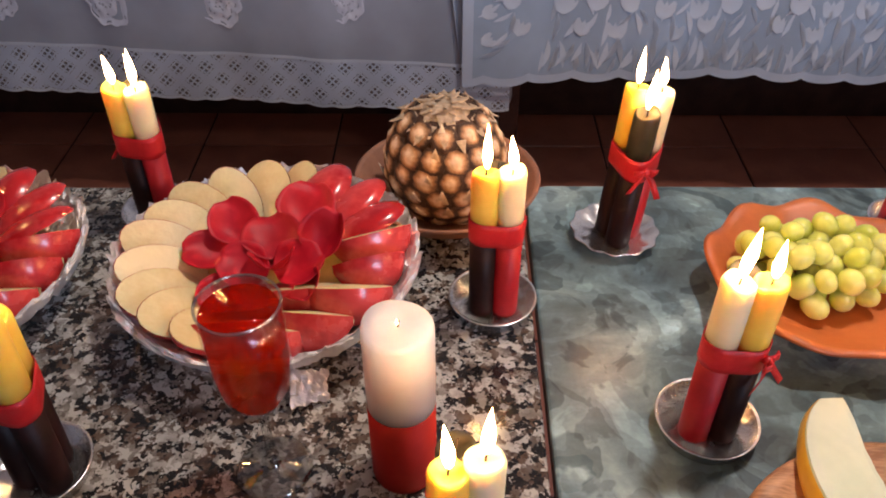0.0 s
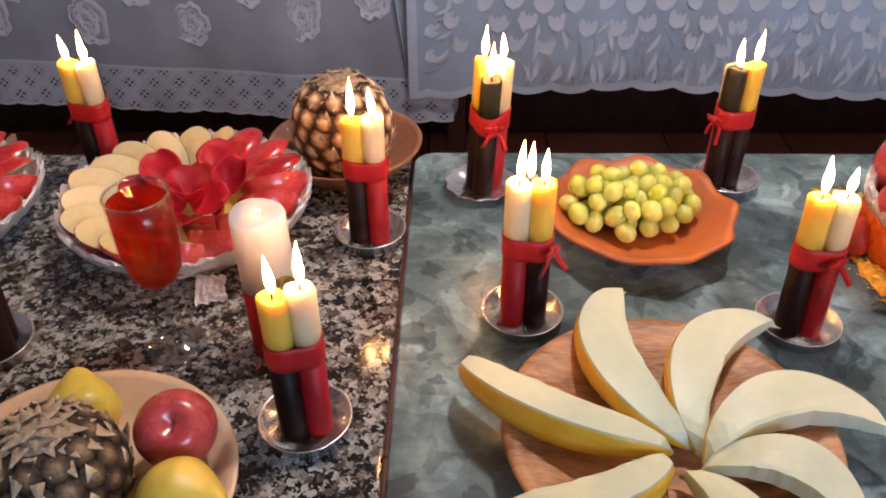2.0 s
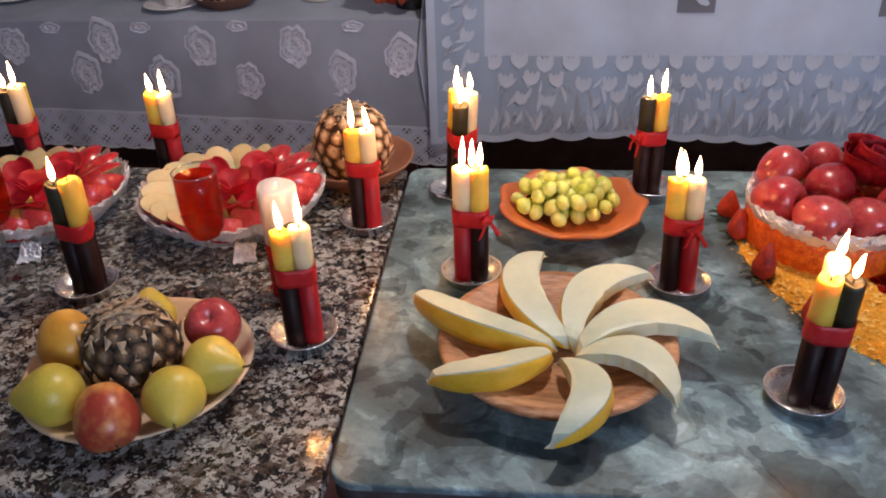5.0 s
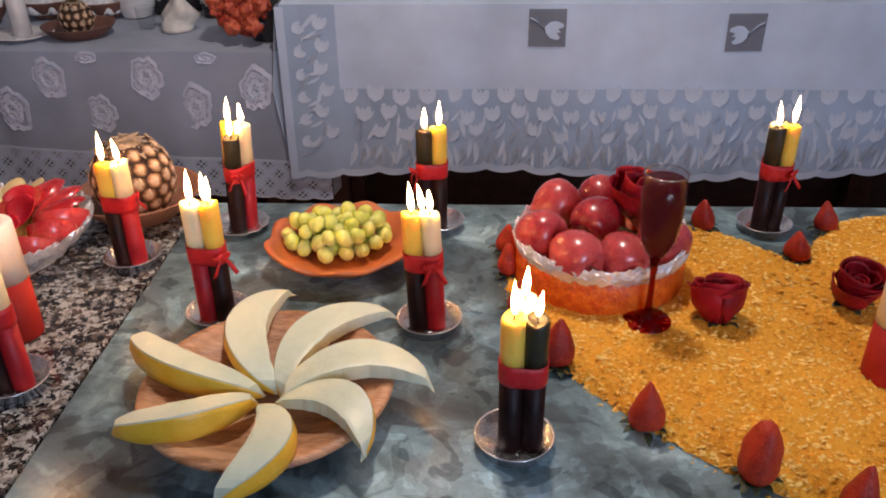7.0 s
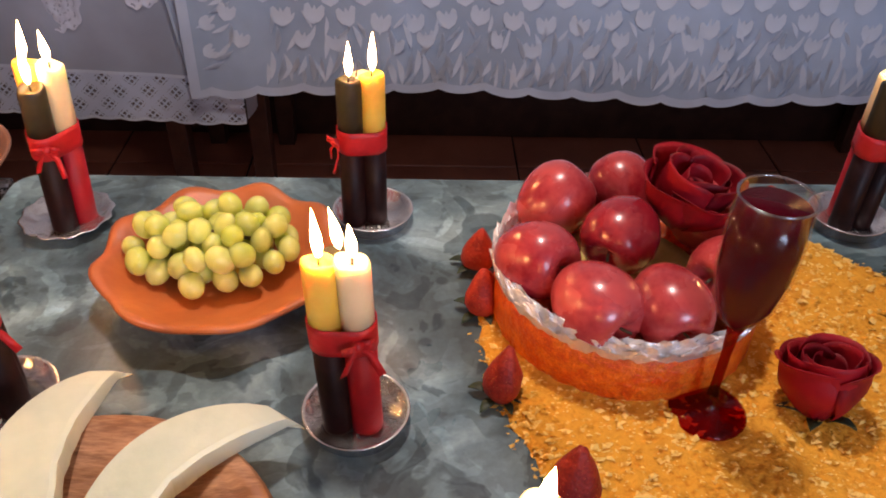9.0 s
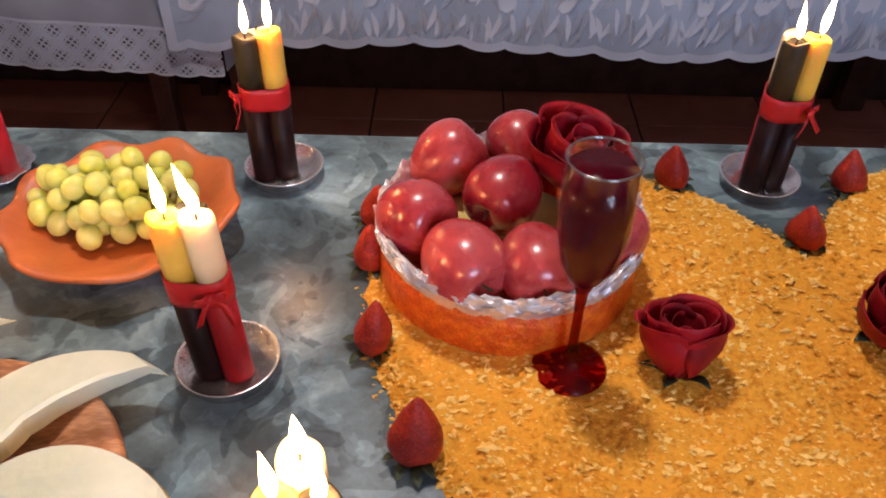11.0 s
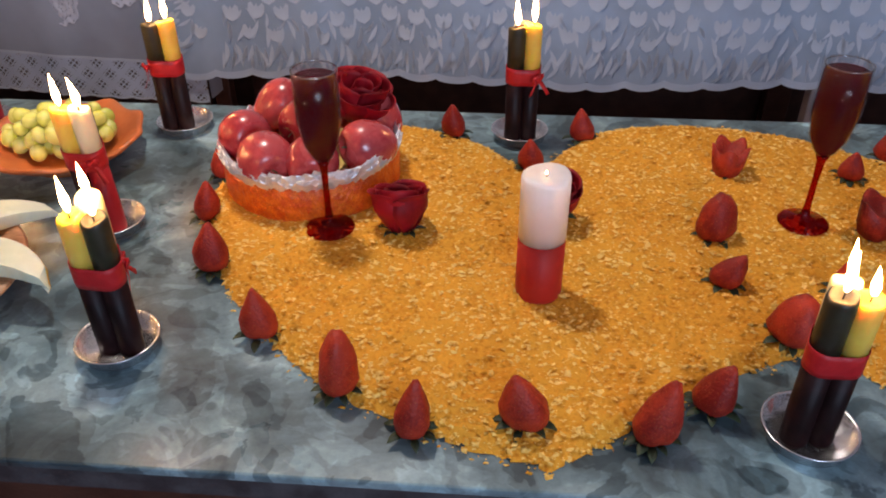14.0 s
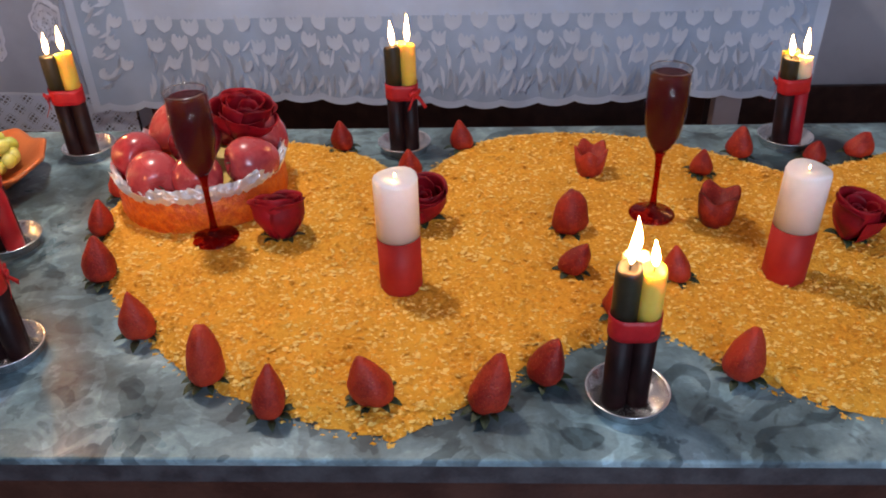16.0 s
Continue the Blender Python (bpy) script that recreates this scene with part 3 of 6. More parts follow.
table = thing("buffet_table", "long dark wooden table under a mottled grey top", "table")
part("tabletop", rounded_slab(SLAB_X, 3.3, SLAB_Y0, SLAB_Y1, -0.008, 0.0, 0.03, 0.003), M["top"], table, "mottled blue-grey stained painted top with rounded corners", smooth=False)
part("top_rim", rounded_slab(SLAB_X + 0.002, 3.298, SLAB_Y0 + 0.002, SLAB_Y1 - 0.002, -0.034, -0.0085, 0.03, 0.002), M["edge"], table, "dark rim under the top", smooth=False)
part("apron", block(SLAB_X + 0.06, 3.2, SLAB_Y0 + 0.012, SLAB_Y1 - 0.07, -0.17, -0.0345, 0.003), M["brown_wood"], table, smooth=False)
for x in (SLAB_X + 0.08, 1.85, 3.12):
    for y in (SLAB_Y0 + 0.11, SLAB_Y1 - 0.16):
        part("leg", block(x, x + 0.06, y, y + 0.06, FLOOR, -0.1705, 0.004), M["brown_wood"], table, smooth=False)
gtable = thing("granite_table", "speckled black and white polished granite table", "table")
part("tabletop", block(-1.5, SLAB_X - 0.005, 0.205, 0.978, -0.03, -0.002, 0.003), M["granite"], gtable, "polished black, white and brown granite slab", smooth=False)
part("apron", block(-1.42, SLAB_X - 0.06, 0.3, 0.92, -0.13, -0.0305, 0.003), M["brown_wood"], gtable, smooth=False)
for x in (-1.4, SLAB_X - 0.14):
    for y in (0.32, 0.85):
        part("leg", block(x, x + 0.06, y, y + 0.06, FLOOR, -0.1305, 0.004), M["brown_wood"], gtable, smooth=False)

# ---- the cloth-covered tables behind ----


def back_table(x0, x1, top, label):
    t = thing("side_table", label, "table")
    part("tabletop", block(x0, x1, 1.955, 2.43, top - 0.03, top - 0.004, 0.004), M["brown_wood"], t, smooth=False)
    for x in (x0 + 0.05, x1 - 0.1):
        for y in (2.0, 2.36):
            part("leg", block(x - (0.03 if x > 2 else 0), x + 0.05, y, y + 0.05, FLOOR, top - 0.0305, 0.004), M["wall"] if x > 2 and y < 2.1 else M["brown_wood"], t, smooth=False)
    return t


back_table(-1.75, 0.36, 0.008, "side table hidden under a grey lace tablecloth")
back_table(0.42, 2.36, 0.136, "side table hidden under a white tulip tablecloth")


def drape_y(x, z, top, amp, base):
    k = min(1.0, max(0.0, (top - z) / 0.4))
    return base - 0.012 - amp * k * (0.6 + math.sin(x * 17 + 0.6) + 0.5 * math.sin(x * 41 + 2 * z))


def cloth_front(x0, x1, z_of, top, amp, base, nu=160, nv=14):
    def f(u, v):
        x = x0 + (x1 - x0) * u
        za, zb = z_of(x)
        z = za + (zb - za) * v
        return (x, drape_y(x, z, top, amp, base), z)
    return sheet(f, nu, nv)


def scallop(x):
    return 0.010 * abs(math.sin(math.pi * x / 0.098)) ** 0.7


# grey cloth with roses and an eyelet border
LT = 0.010
grey = thing("grey_lace_tablecloth", "sheer grey tablecloth with white lace roses and eyelet border", "tablecloth")


def low(x):  # the hem hangs lower towards the right corner
    return -0.384 - 0.054 * min(1.0, max(0.0, x + 0.72))


part("cloth", cloth_front(-1.75, 0.488, lambda x: (LT - 0.004, low(x) + 0.115), LT, 0.006, 1.935), M["voile"], grey)
part("eyelet_border", cloth_front(-1.75, 0.488, lambda x: (low(x) + 0.117, low(x) + 0.006 - scallop(x * 1.6) * 0.6), LT, 0.006, 1.933, 260, 8), M["lace"], grey, "white eyelet lace border with wavy hem")
part("hem", cloth_front(-1.75, 0.488, lambda x: (low(x) + 0.0065 - scallop(x * 1.6) * 0.6, low(x) - 0.001 - scallop(x * 1.6) * 0.6), LT, 0.006, 1.9315, 260, 1), M["tulip"], grey)
part("seam", cloth_front(-1.75, 0.488, lambda x: (low(x) + 0.121, low(x) + 0.113), LT, 0.006, 1.9315, 160, 1), M["tulip"], grey)
part("cloth_top", sheet(lambda u, v: (-1.75 + 2.13 * u, 1.924 + 0.5 * v, LT + 0.0015 * math.sin(31 * u) - (0.006 if v == 0 else 0)), 60, 8), M["voile"], grey)
part("cloth_side", sheet(lambda u, v: (0.488 + 0.012 * math.sin(9 * u), 1.93 + 0.4 * u, -0.05 + (low(0.46) + 0.05) * v), 16, 8), M["voile"], grey)


def lace_rose(seed):
    """A woven rose in one piece: a lobed patch with open threads that wind round its middle."""
    bm = bmesh.new()
    nr, na = 13, 48
    g = []
    for i in range(nr + 1):
        q = i / nr
        row = []
        for k in range(na):
            a = 2 * math.pi * k / na
            rim = 0.050 * (1 + 0.20 * abs(math.sin(2.5 * a + seed)) + 0.05 * math.sin(11 * a) + 0.12 * math.sin(a + 2 * seed))
            r = 0.004 + (rim - 0.004) * q
            row.append(bm.verts.new((r * math.cos(a), -0.0012 * math.sin(9 * q + a), r * 1.2 * math.sin(a))))
        g.append(row)
    for i in range(nr):
        for k in range(na):
            wind = ((i + 0.5) / nr * 3.1 - k / na + 0.12 * math.sin(k / na * 31)) % 1.0
            if wind < 0.17 and (k + 3 * i) % 7 and 0 < i < nr - 1:
                continue
            bm.faces.new((g[i][k], g[i][(k + 1) % na], g[i + 1][(k + 1) % na], g[i + 1][k]))
    bmesh.ops.delete(bm, geom=[v for v in bm.verts if not v.link_faces], context="VERTS")
    return mesh_of(bm, "lace_rose", M["rose_lace"], False)


roses = [lace_rose(s) for s in range(3)]
k = 0
for x0, z0, xs in ((0, -0.055, (-1.47, -1.18, -0.895, -0.612, -0.325, -0.036, 0.27)), (0, -0.155, (-1.32, -1.03, -0.69, -0.452, -0.19, 0.09)), (0, -0.245, (-0.33, -0.02))):
    for x in xs:
        z = z0 - 0.008 + 0.008 * math.sin(7 * x) - (0.05 if x == 0.27 else 0)
        if z0 < -0.2:
            continue
        x += 0.022
        part("rose_motif", roses[k % 3], None, grey, m=pose(x, drape_y(x, z, LT, 0.006, 1.935) - 0.0025, z, 0, 12 * math.sin(5 * x), 0) @ Matrix.Diagonal((0.82, 1, 0.92 + 0.1 * math.sin(9 * x), 1)))
        k += 1
for x in (-0.75, -0.47, -0.18, 0.155):
    part("rose_motif", roses[k % 3], None, grey, m=pose(x, drape_y(x, -0.012, LT, 0.006, 1.935) - 0.0025, -0.012) @ Matrix.Diagonal((0.55, 1, 0.24, 1)))
    k += 1

# white cloth with tulips
RT = 0.142
white = thing("white_tulip_tablecloth", "white tablecloth with woven tulip border and scalloped hem", "tablecloth")
WX0, WX1 = 0.385, 2.44


def wbot(x):
    return -0.345 - 0.012 * math.sin(x * 5) - scallop(x * 0.93) * 1.3


part("cloth", cloth_front(WX0 + 0.15, WX1 - 0.16, lambda x: (RT - 0.004, -0.095), RT, 0.006, 1.915), M["linen"], white)
part("lace_band", cloth_front(WX0, WX1, lambda x: (-0.093 if WX0 + 0.15 < x < WX1 - 0.16 else RT - 0.004, wbot(x) + 0.02), RT, 0.006, 1.915, 220, 14), M["band"], white, "sheer blue-grey woven band")
part("hem", cloth_front(WX0, WX1, lambda x: (wbot(x) + 0.021, wbot(x)), RT, 0.006, 1.913, 260, 2), M["linen"], white, "scalloped white hem")
part("side_hem", cloth_front(WX0 - 0.012, WX0 + 0.012, lambda x: (RT - 0.01, wbot(x) + 0.004), RT, 0.006, 1.911, 2, 14), M["linen"], white)
part("side_hem", cloth_front(WX1 - 0.012, WX1 + 0.02, lambda x: (RT - 0.01, wbot(x) + 0.004), RT, 0.006, 1.911, 2, 14), M["linen"], white)
part("cloth_top", sheet(lambda u, v: (WX0 + (WX1 - WX0) * u, 1.902 + 0.53 * v, RT + 0.0015 * math.sin(40 * u) - (0.006 if v == 0 else 0)), 60, 8), M["linen"], white)
part("cloth_side", sheet(lambda u, v: (WX0 - 0.012 - 0.03 * (1 - abs(2 * v - 1)) * (1 - u), 1.905 + 0.45 * u, RT - 0.01 + (-0.33 - RT) * v), 10, 12), M["linen"], white)
for x, zp in ((1.105, 0.126), (1.630, 0.113)):
    part("square_patch", sheet(lambda u, v, x=x, zp=zp: (x - 0.05 + 0.1 * u, drape_y(x - 0.05 + 0.1 * u, 0.1 - 0.1 * v, RT, 0.006, 1.915) - 0.003, zp - 0.1 * v), 6, 6), M["patch"], white, "sheer grey square with a white flower")


def tulip_mesh(seed, stem):
    """A woven tulip in one piece: a three-pointed cup on a stem with two bent leaves."""
    r2 = random.Random(seed)
    w, h = 0.021, 0.021
    right = [(w * 0.7, -h * 0.6), (w, 0), (w * 0.95, h * 0.8), (w * 0.62, h), (w * 0.36, h * 0.5), (w * 0.2, h * 0.45), (0, h * 0.9)]
    loop = right + [(-x, z) for x, z in right[-2::-1]]
    if stem:
        s = 0.005 * r2.choice((-1, 1))
        zb = -h - stem
        a, b = 0.022 * r2.uniform(0.7, 1.15), 0.022 * r2.uniform(0.7, 1.15)
        loop += [(-0.002, -h), (s - 0.0018, zb + stem * 0.42), (-b, zb + stem * 0.9), (s - 0.0115, zb + stem * 0.4), (s - 0.003, zb), (s + 0.003, zb), (s + 0.0115, zb + stem * 0.4), (a, zb + stem * 0.9), (s + 0.0018, zb + stem * 0.42), (0.002, -h)]
    else:
        loop += [(0, -h)]
    bm = bmesh.new()
    bm.faces.new([bm.verts.new((x, 0, z)) for x, z in loop])
    bmesh.ops.triangulate(bm, faces=bm.faces[:])
    bmesh.ops.solidify(bm, geom=bm.faces[:], thickness=0.0008)
    return mesh_of(bm, "tulip", M["tulip"], False)


tul = {3: tulip_mesh(4, 0.0)}


def put_tulip(kind, x, z, rot=0.0, s=1.0):
    part("tulip_motif", tul[kind], None, white, m=pose(x, drape_y(x, z, RT, 0.006, 1.915) - 0.0018, z, 0, rot, 0) @ Matrix.Scale(s, 4))


leaf_bm = bmesh.new()
leaf_bm.faces.new([leaf_bm.verts.new((0.006 * math.sin(math.pi * q) * sd + 0.008 * math.sin(2.2 * q), 0, 0.062 * q - 0.03)) for sd, qs in ((1, range(7)), (-1, range(5, 0, -1))) for q in [k / 6 for k in qs]])
bmesh.ops.solidify(leaf_bm, geom=leaf_bm.faces[:], thickness=0.0008)
leaf_motif = mesh_of(leaf_bm, "leaf_motif", M["tulip"], False)


def put_leaf(x, z, rot, s):
    part("leaf_motif", leaf_motif, None, white, m=pose(x, drape_y(x, z, RT, 0.006, 1.915) - 0.0018, z, 0, rot, 0) @ Matrix.Scale(s, 4))


for i in range(25):
    x = 0.56 + i * 0.0735
    put_tulip(3, x, -0.112 + 0.006 * math.sin(2.1 * i), 6 * math.sin(i * 1.7), 1.18)
    put_tulip(3, x + 0.036, -0.168 + 0.010 * math.sin(1.3 * i), 12 * math.sin(i * 2.3), 1.1)
    if i % 3:
        put_tulip(3, x + 0.01 * math.sin(i), -0.222 + 0.012 * math.sin(3 * i), 14 * math.sin(2 * i), 1.0)
    for k in range(4):
        put_leaf(x + 0.0185 * k, -0.285 + 0.012 * math.sin(5 * k + i), 22 * math.sin(2.7 * k + i), 1.15)
    for k in range(2):
        put_leaf(x + 0.018 + 0.036 * k, -0.222 + 0.012 * math.sin(3 * k + 2 * i), 26 * math.sin(1.9 * k + 1.3 * i), 1.05)
for i in range(6):
    for xx, sg in ((WX0 + 0.105, 1), (WX1 - 0.10, -1)):
        put_tulip(3, xx + 0.02 * math.sin(3 * i), 0.09 - 0.062 * i, 20 * sg, 0.95)
        put_tulip(3, xx - sg * 0.06, 0.075 - 0.065 * i, 60 * sg, 0.8)
        put_leaf(xx - sg * 0.03, 0.06 - 0.063 * i, 55 * sg, 0.8)
for i in range(46):
    x = 0.55 + 0.0405 * i
    put_leaf(x, -0.305 + 0.010 * math.sin(2.9 * i), 34 * math.sin(1.7 * i), 0.9)
    put_leaf(x + 0.02, -0.185 + 0.014 * math.sin(1.1 * i), 40 * math.sin(2.1 * i), 0.75)
for i in range(12):
    for xx, sg in ((WX0 + 0.07, 1), (WX1 - 0.065, -1)):
        put_leaf(xx + 0.028 * math.sin(2.2 * i), 0.095 - 0.034 * i, sg * (35 + 30 * math.sin(1.9 * i)), 0.95)
flower_me = tul[3].copy()
flower_me.materials[0] = M["linen"]
for x, sg, up in ((1.105, -1, 0.020), (1.630, 1, 0.007)):
    part("flower_motif", flower_me, None, white, m=pose(x - 0.016 * sg, drape_y(x, 0.055, RT, 0.006, 1.915) - 0.006, 0.052 + up, 0, -108 * sg, 0) @ Matrix.Scale(1.15, 4))
    part("flower_stalk", tube([(x + 0.01 * sg, drape_y(x, 0.06, RT, 0.006, 1.915) - 0.005, 0.055 + up), (x + 0.03 * sg, drape_y(x, 0.06, RT, 0.006, 1.915) - 0.005, 0.075 + up), (x + 0.046 * sg, drape_y(x, 0.06, RT, 0.006, 1.915) - 0.005, 0.083 + up)], 0.0018, 5), M["linen"], white)

# ---- candles ----


def flame_mesh(seed, h=0.03, r=0.0041):
    r2 = random.Random(seed)
    bx, by = r2.uniform(-0.004, 0.004), r2.uniform(-0.003, 0.003)
    bm = lathe([(0.0, 0.0), (r * 0.55, h * 0.08), (r * 0.95, h * 0.25), (r, h * 0.38), (r * 0.72, h * 0.6), (r * 0.32, h * 0.83), (0.0, h)], 8)
    for v in bm.verts:
        t = (v.co.z / h) ** 1.6
        v.co.x += bx * t
        v.co.y += by * t
    return mesh_of(bm, "flame", M["flame"])


flames = [flame_mesh(s, h) for s, h in ((1, 0.031), (2, 0.037), (3, 0.045), (4, 0.034), (5, 0.041))]
wick_me = mesh_of(tube([(0, 0, -0.002), (0.0004, 0, 0.004), (0.0012, 0.0003, 0.008)], 0.0009, 6, 0.7), "wick", M["wick"])


def wax_upper(z0, h, r, seed):
    """The upper half of a candle, with a molten hollow, a rounded rim and a few runs of wax."""
    r2 = random.Random(seed)
    p, q = r2.uniform(0, 6), r2.uniform(0, 6)

    def wave(a, rr, z, i):
        if i >= 3:
            z += 0.0022 * math.sin(a + p) + 0.001 * math.sin(3 * a + q)
        else:
            rr *= 1 + 0.018 * max(0.0, math.sin(2 * a + q))
        return rr, z
    return lathe([(0.0, z0), (r, z0), (r, z0 + (h - z0) * 0.5), (r * 1.01, h - 0.004), (r * 0.95, h - 0.001), (r * 0.82, h), (r * 0.6, h - 0.003), (0.0, h - 0.004)], 22, wave)


CANDLE_R = 0.0128


def hull(points):
    pts = sorted(points)

    def half(seq):
        out = []
        for p in seq:
            while len(out) > 1 and (out[-1][0] - out[-2][0]) * (p[1] - out[-2][1]) - (out[-1][1] - out[-2][1]) * (p[0] - out[-2][0]) <= 0:
                out.pop()
            out.append(p)
        return out[:-1]
    return half(pts) + half(pts[::-1])


def ribbon_band(centres, z0, z1):
    pts = []
    for cx, cy in centres:
        for k in range(20):
            a = 2 * math.pi * k / 20
            pts.append((round(cx + (CANDLE_R + 0.0009) * math.cos(a), 5), round(cy + (CANDLE_R + 0.0009) * math.sin(a), 5)))
    loop = hull(pts)
    bm = bmesh.new()
    rings = []
    for j in range(5):
        t = j / 4
        ring = []
        for i, (x, y) in enumerate(loop):
            a = math.atan2(y, x)
            s = 1 + 0.005 * math.sin(5 * a + 3 * t)
            ring.append(bm.verts.new((x * s, y * s, z0 + (z1 - z0) * t + 0.0016 * math.sin(2 * a + 1))))
        rings.append(ring)
    n = len(loop)
    for p, q in zip(rings, rings[1:]):
        for k in range(n):
            bm.faces.new((p[k], p[(k + 1) % n], q[(k + 1) % n], q[k]))
    bmesh.ops.recalc_face_normals(bm, faces=bm.faces[:])
    bmesh.ops.solidify(bm, geom=bm.faces[:], thickness=-0.0006)
    return bm


def strip(points, width, wdir):
    w = Vector(wdir).normalized() * width / 2
    n = len(points) - 1

    def f(u, v):
        i = min(n - 1, int(u * n))
        t = u * n - i
        p = Vector(points[i]).lerp(Vector(points[i + 1]), t)
        return p + w * (2 * v - 1)
    return sheet(f, n * 2, 1, 0.0006)


def bundle(x, y, cols, tops, lit, turn=0.0, bow=None, ribbon=(0.094, 0.119), label="", dish="plain", base=0.0035, lean=(0, 0), dx=0.0, dy=0.0):
    """Three two-coloured candles tied by a ribbon, on a small metal dish. cols: (upper, lower) wax of the two in front and the one behind."""
    d = thing("candle_dish", "small shiny aluminium dish under a candle bundle" if dish == "plain" else "small fluted shiny metal dish under a candle bundle", "dish", "candle dishes", pose(x, y, 0.0 if x > 0.4 else -0.002, 0, 0, turn))
    if dish == "plain":
        prof = [(0.0, 0.0), (0.036, 0.0), (0.0385, 0.0015), (0.0418, 0.0145), (0.0440, 0.0156), (0.0432, 0.0166), (0.0406, 0.0152), (0.0372, 0.003), (0.0, 0.0025)]
        part("dish_body", lathe(prof, 40), M["alu"], d)
    else:
        prof = [(0.0, 0.0), (0.033, 0.0), (0.037, 0.003), (0.046, 0.011), (0.0475, 0.0118), (0.0455, 0.0125), (0.036, 0.005), (0.0, 0.0025)]
        part("dish_body", lathe(prof, 72, lambda a, r, z, i: (r * (1 + (0.035 * math.cos(12 * a) if 2 <= i <= 6 else 0)), z)), M["alu"], d)
    b = thing("candle_bundle", label or "three lit two-coloured candles tied with a red ribbon", "candle", "tied candle bundles", pose(x + dx, y + dy, (0.0 if x > 0.4 else -0.002), lean[0], lean[1], turn))
    c = CANDLE_R
    spots = [(-c * 0.9, -c * 0.5), (c * 0.9, -c * 0.5), (0.0, c * 1.08)]  # the warm wax has fused where they touch
    for i, ((cx, cy), (up, lo), h, fl) in enumerate(zip(spots, cols, tops, lit)):
        seed = int(abs(x * 1000 + y * 777)) + i
        mid = (ribbon[0] + ribbon[1]) / 2
        can = part("candle", lathe([(0.0, base), (c * 0.97, base), (c, base + 0.003), (c, mid), (0.0, mid)], 22), M[lo], b, m=pose(cx, cy, 0))
        part("upper_wax", wax_upper(mid + 0.0002, h, c, seed), M[up], can)
        part("wick", wick_me, None, can, m=pose(0, 0, h - 0.003))
        if fl:
            part("flame", flames[seed % 5], None, can, m=pose(0.0008, 0, h + 0.002, 0, 0, seed * 40 % 360))
    rb = part("ribbon", ribbon_band(spots, *ribbon), M["ribbon"], b, "red satin ribbon")
    if bow is not None:
        zc = (ribbon[0] + ribbon[1]) / 2
        m = pose(0, 0, 0, 0, 0, bow - turn)
        la = radians(bow - turn)
        r0 = 0.0
        for cx, cy in spots:
            along, across = cx * math.cos(la) + cy * math.sin(la), -cx * math.sin(la) + cy * math.cos(la)
            if abs(across) < c + 0.002:
                r0 = max(r0, along + math.sqrt((c + 0.002) ** 2 - across ** 2))
        r0 = max(r0, c * 1.45) + 0.0012
        for sd in (-1, 1):
            loop = [m @ Vector(p) for p in ((r0, 0, zc), (r0 + 0.006, sd * 0.007, zc + 0.003), (r0 + 0.003, sd * 0.012, zc + 0.001), (r0 + 0.002, sd * 0.007, zc - 0.003), (r0, 0, zc - 0.001))]
            part("bow_loop", strip(loop, 0.006, (0, 0.1, 1)), M["ribbon"], rb)
            tail = [m @ Vector(p) for p in ((r0, 0, zc), (r0 + 0.003, sd * 0.008, zc - 0.011), (r0 + 0.006 * (1 + sd), sd * 0.013, zc - 0.026))]
            part("ribbon_tail", strip(tail, 0.006, m.to_3x3() @ Vector((0.2, 1, 0.4))), M["ribbon"], rb)
        part("knot", ball(0.0045, 2), M["ribbon"], rb, m=m @ pose(r0 + 0.001, 0, zc))
    return b


Y, W, K, G, R = "yellow", "white", "black", "green_black", "red"
YK, WR, GK, KK = (Y, K), (W, R), (G, K), (G, R)
bundle(0.024, 0.919, (YK, WR, GK), (0.170, 0.170, 0.164), (1, 1, 1), -8, bow=160)
bundle(0.394, 0.777, (YK, WR, GK), (0.168, 0.169, 0.160), (1, 1, 0), 0, bow=20)
bundle(0.531, 0.887, (WR, YK, GK), (0.182, 0.182, 0.166), (1, 1, 1), 172, bow=-78, dish="fluted", lean=(0, -3), dx=0.003)
bundle(0.570, 0.627, (WR, YK, GK), (0.177, 0.177, 0.168), (1, 1, 1), 0, bow=-40)
bundle(0.857, 0.614, (YK, WR, GK), (0.172, 0.172, 0.164), (1, 1, 1), 0, bow=-62, dx=-0.002, lean=(0, -2))
bundle(0.856, 0.898, (GK, YK, WR), (0.172, 0.175, 0.166), (1, 1, 0), 15, bow=215, dx=-0.010)
bundle(0.961, 0.390, (YK, GK, (W, K)), (0.172, 0.170, 0.182), (1, 1, 1), 0, bow=35, dx=0.006)
bundle(1.382, 0.900, (GK, YK, WR), (0.178, 0.181, 0.173), (1, 1, 0), 10, bow=-40)
bundle(1.652, 0.318, (GK, YK, (W, K)), (0.174, 0.170, 0.174), (1, 1, 1), 5, bow=30, dx=-0.004)
bundle(2.002, 0.909, (GK, WR, YK), (0.152, 0.150, 0.154), (1, 1, 0), 12, bow=170, lean=(0, -5))
bundle(0.361, 0.477, (YK, WR, GK), (0.168, 0.172, 0.162), (1, 1, 0), 18, bow=165)
bundle(0.020, 0.575, (GK, YK, (Y, K)), (0.176, 0.184, 0.170), (1, 0, 0), -10, dx=0.006, lean=(0, 2))
bundle(-0.236, 0.920, (GK, WR, YK), (0.176, 0.184, 0.178), (1, 1, 0), -8)


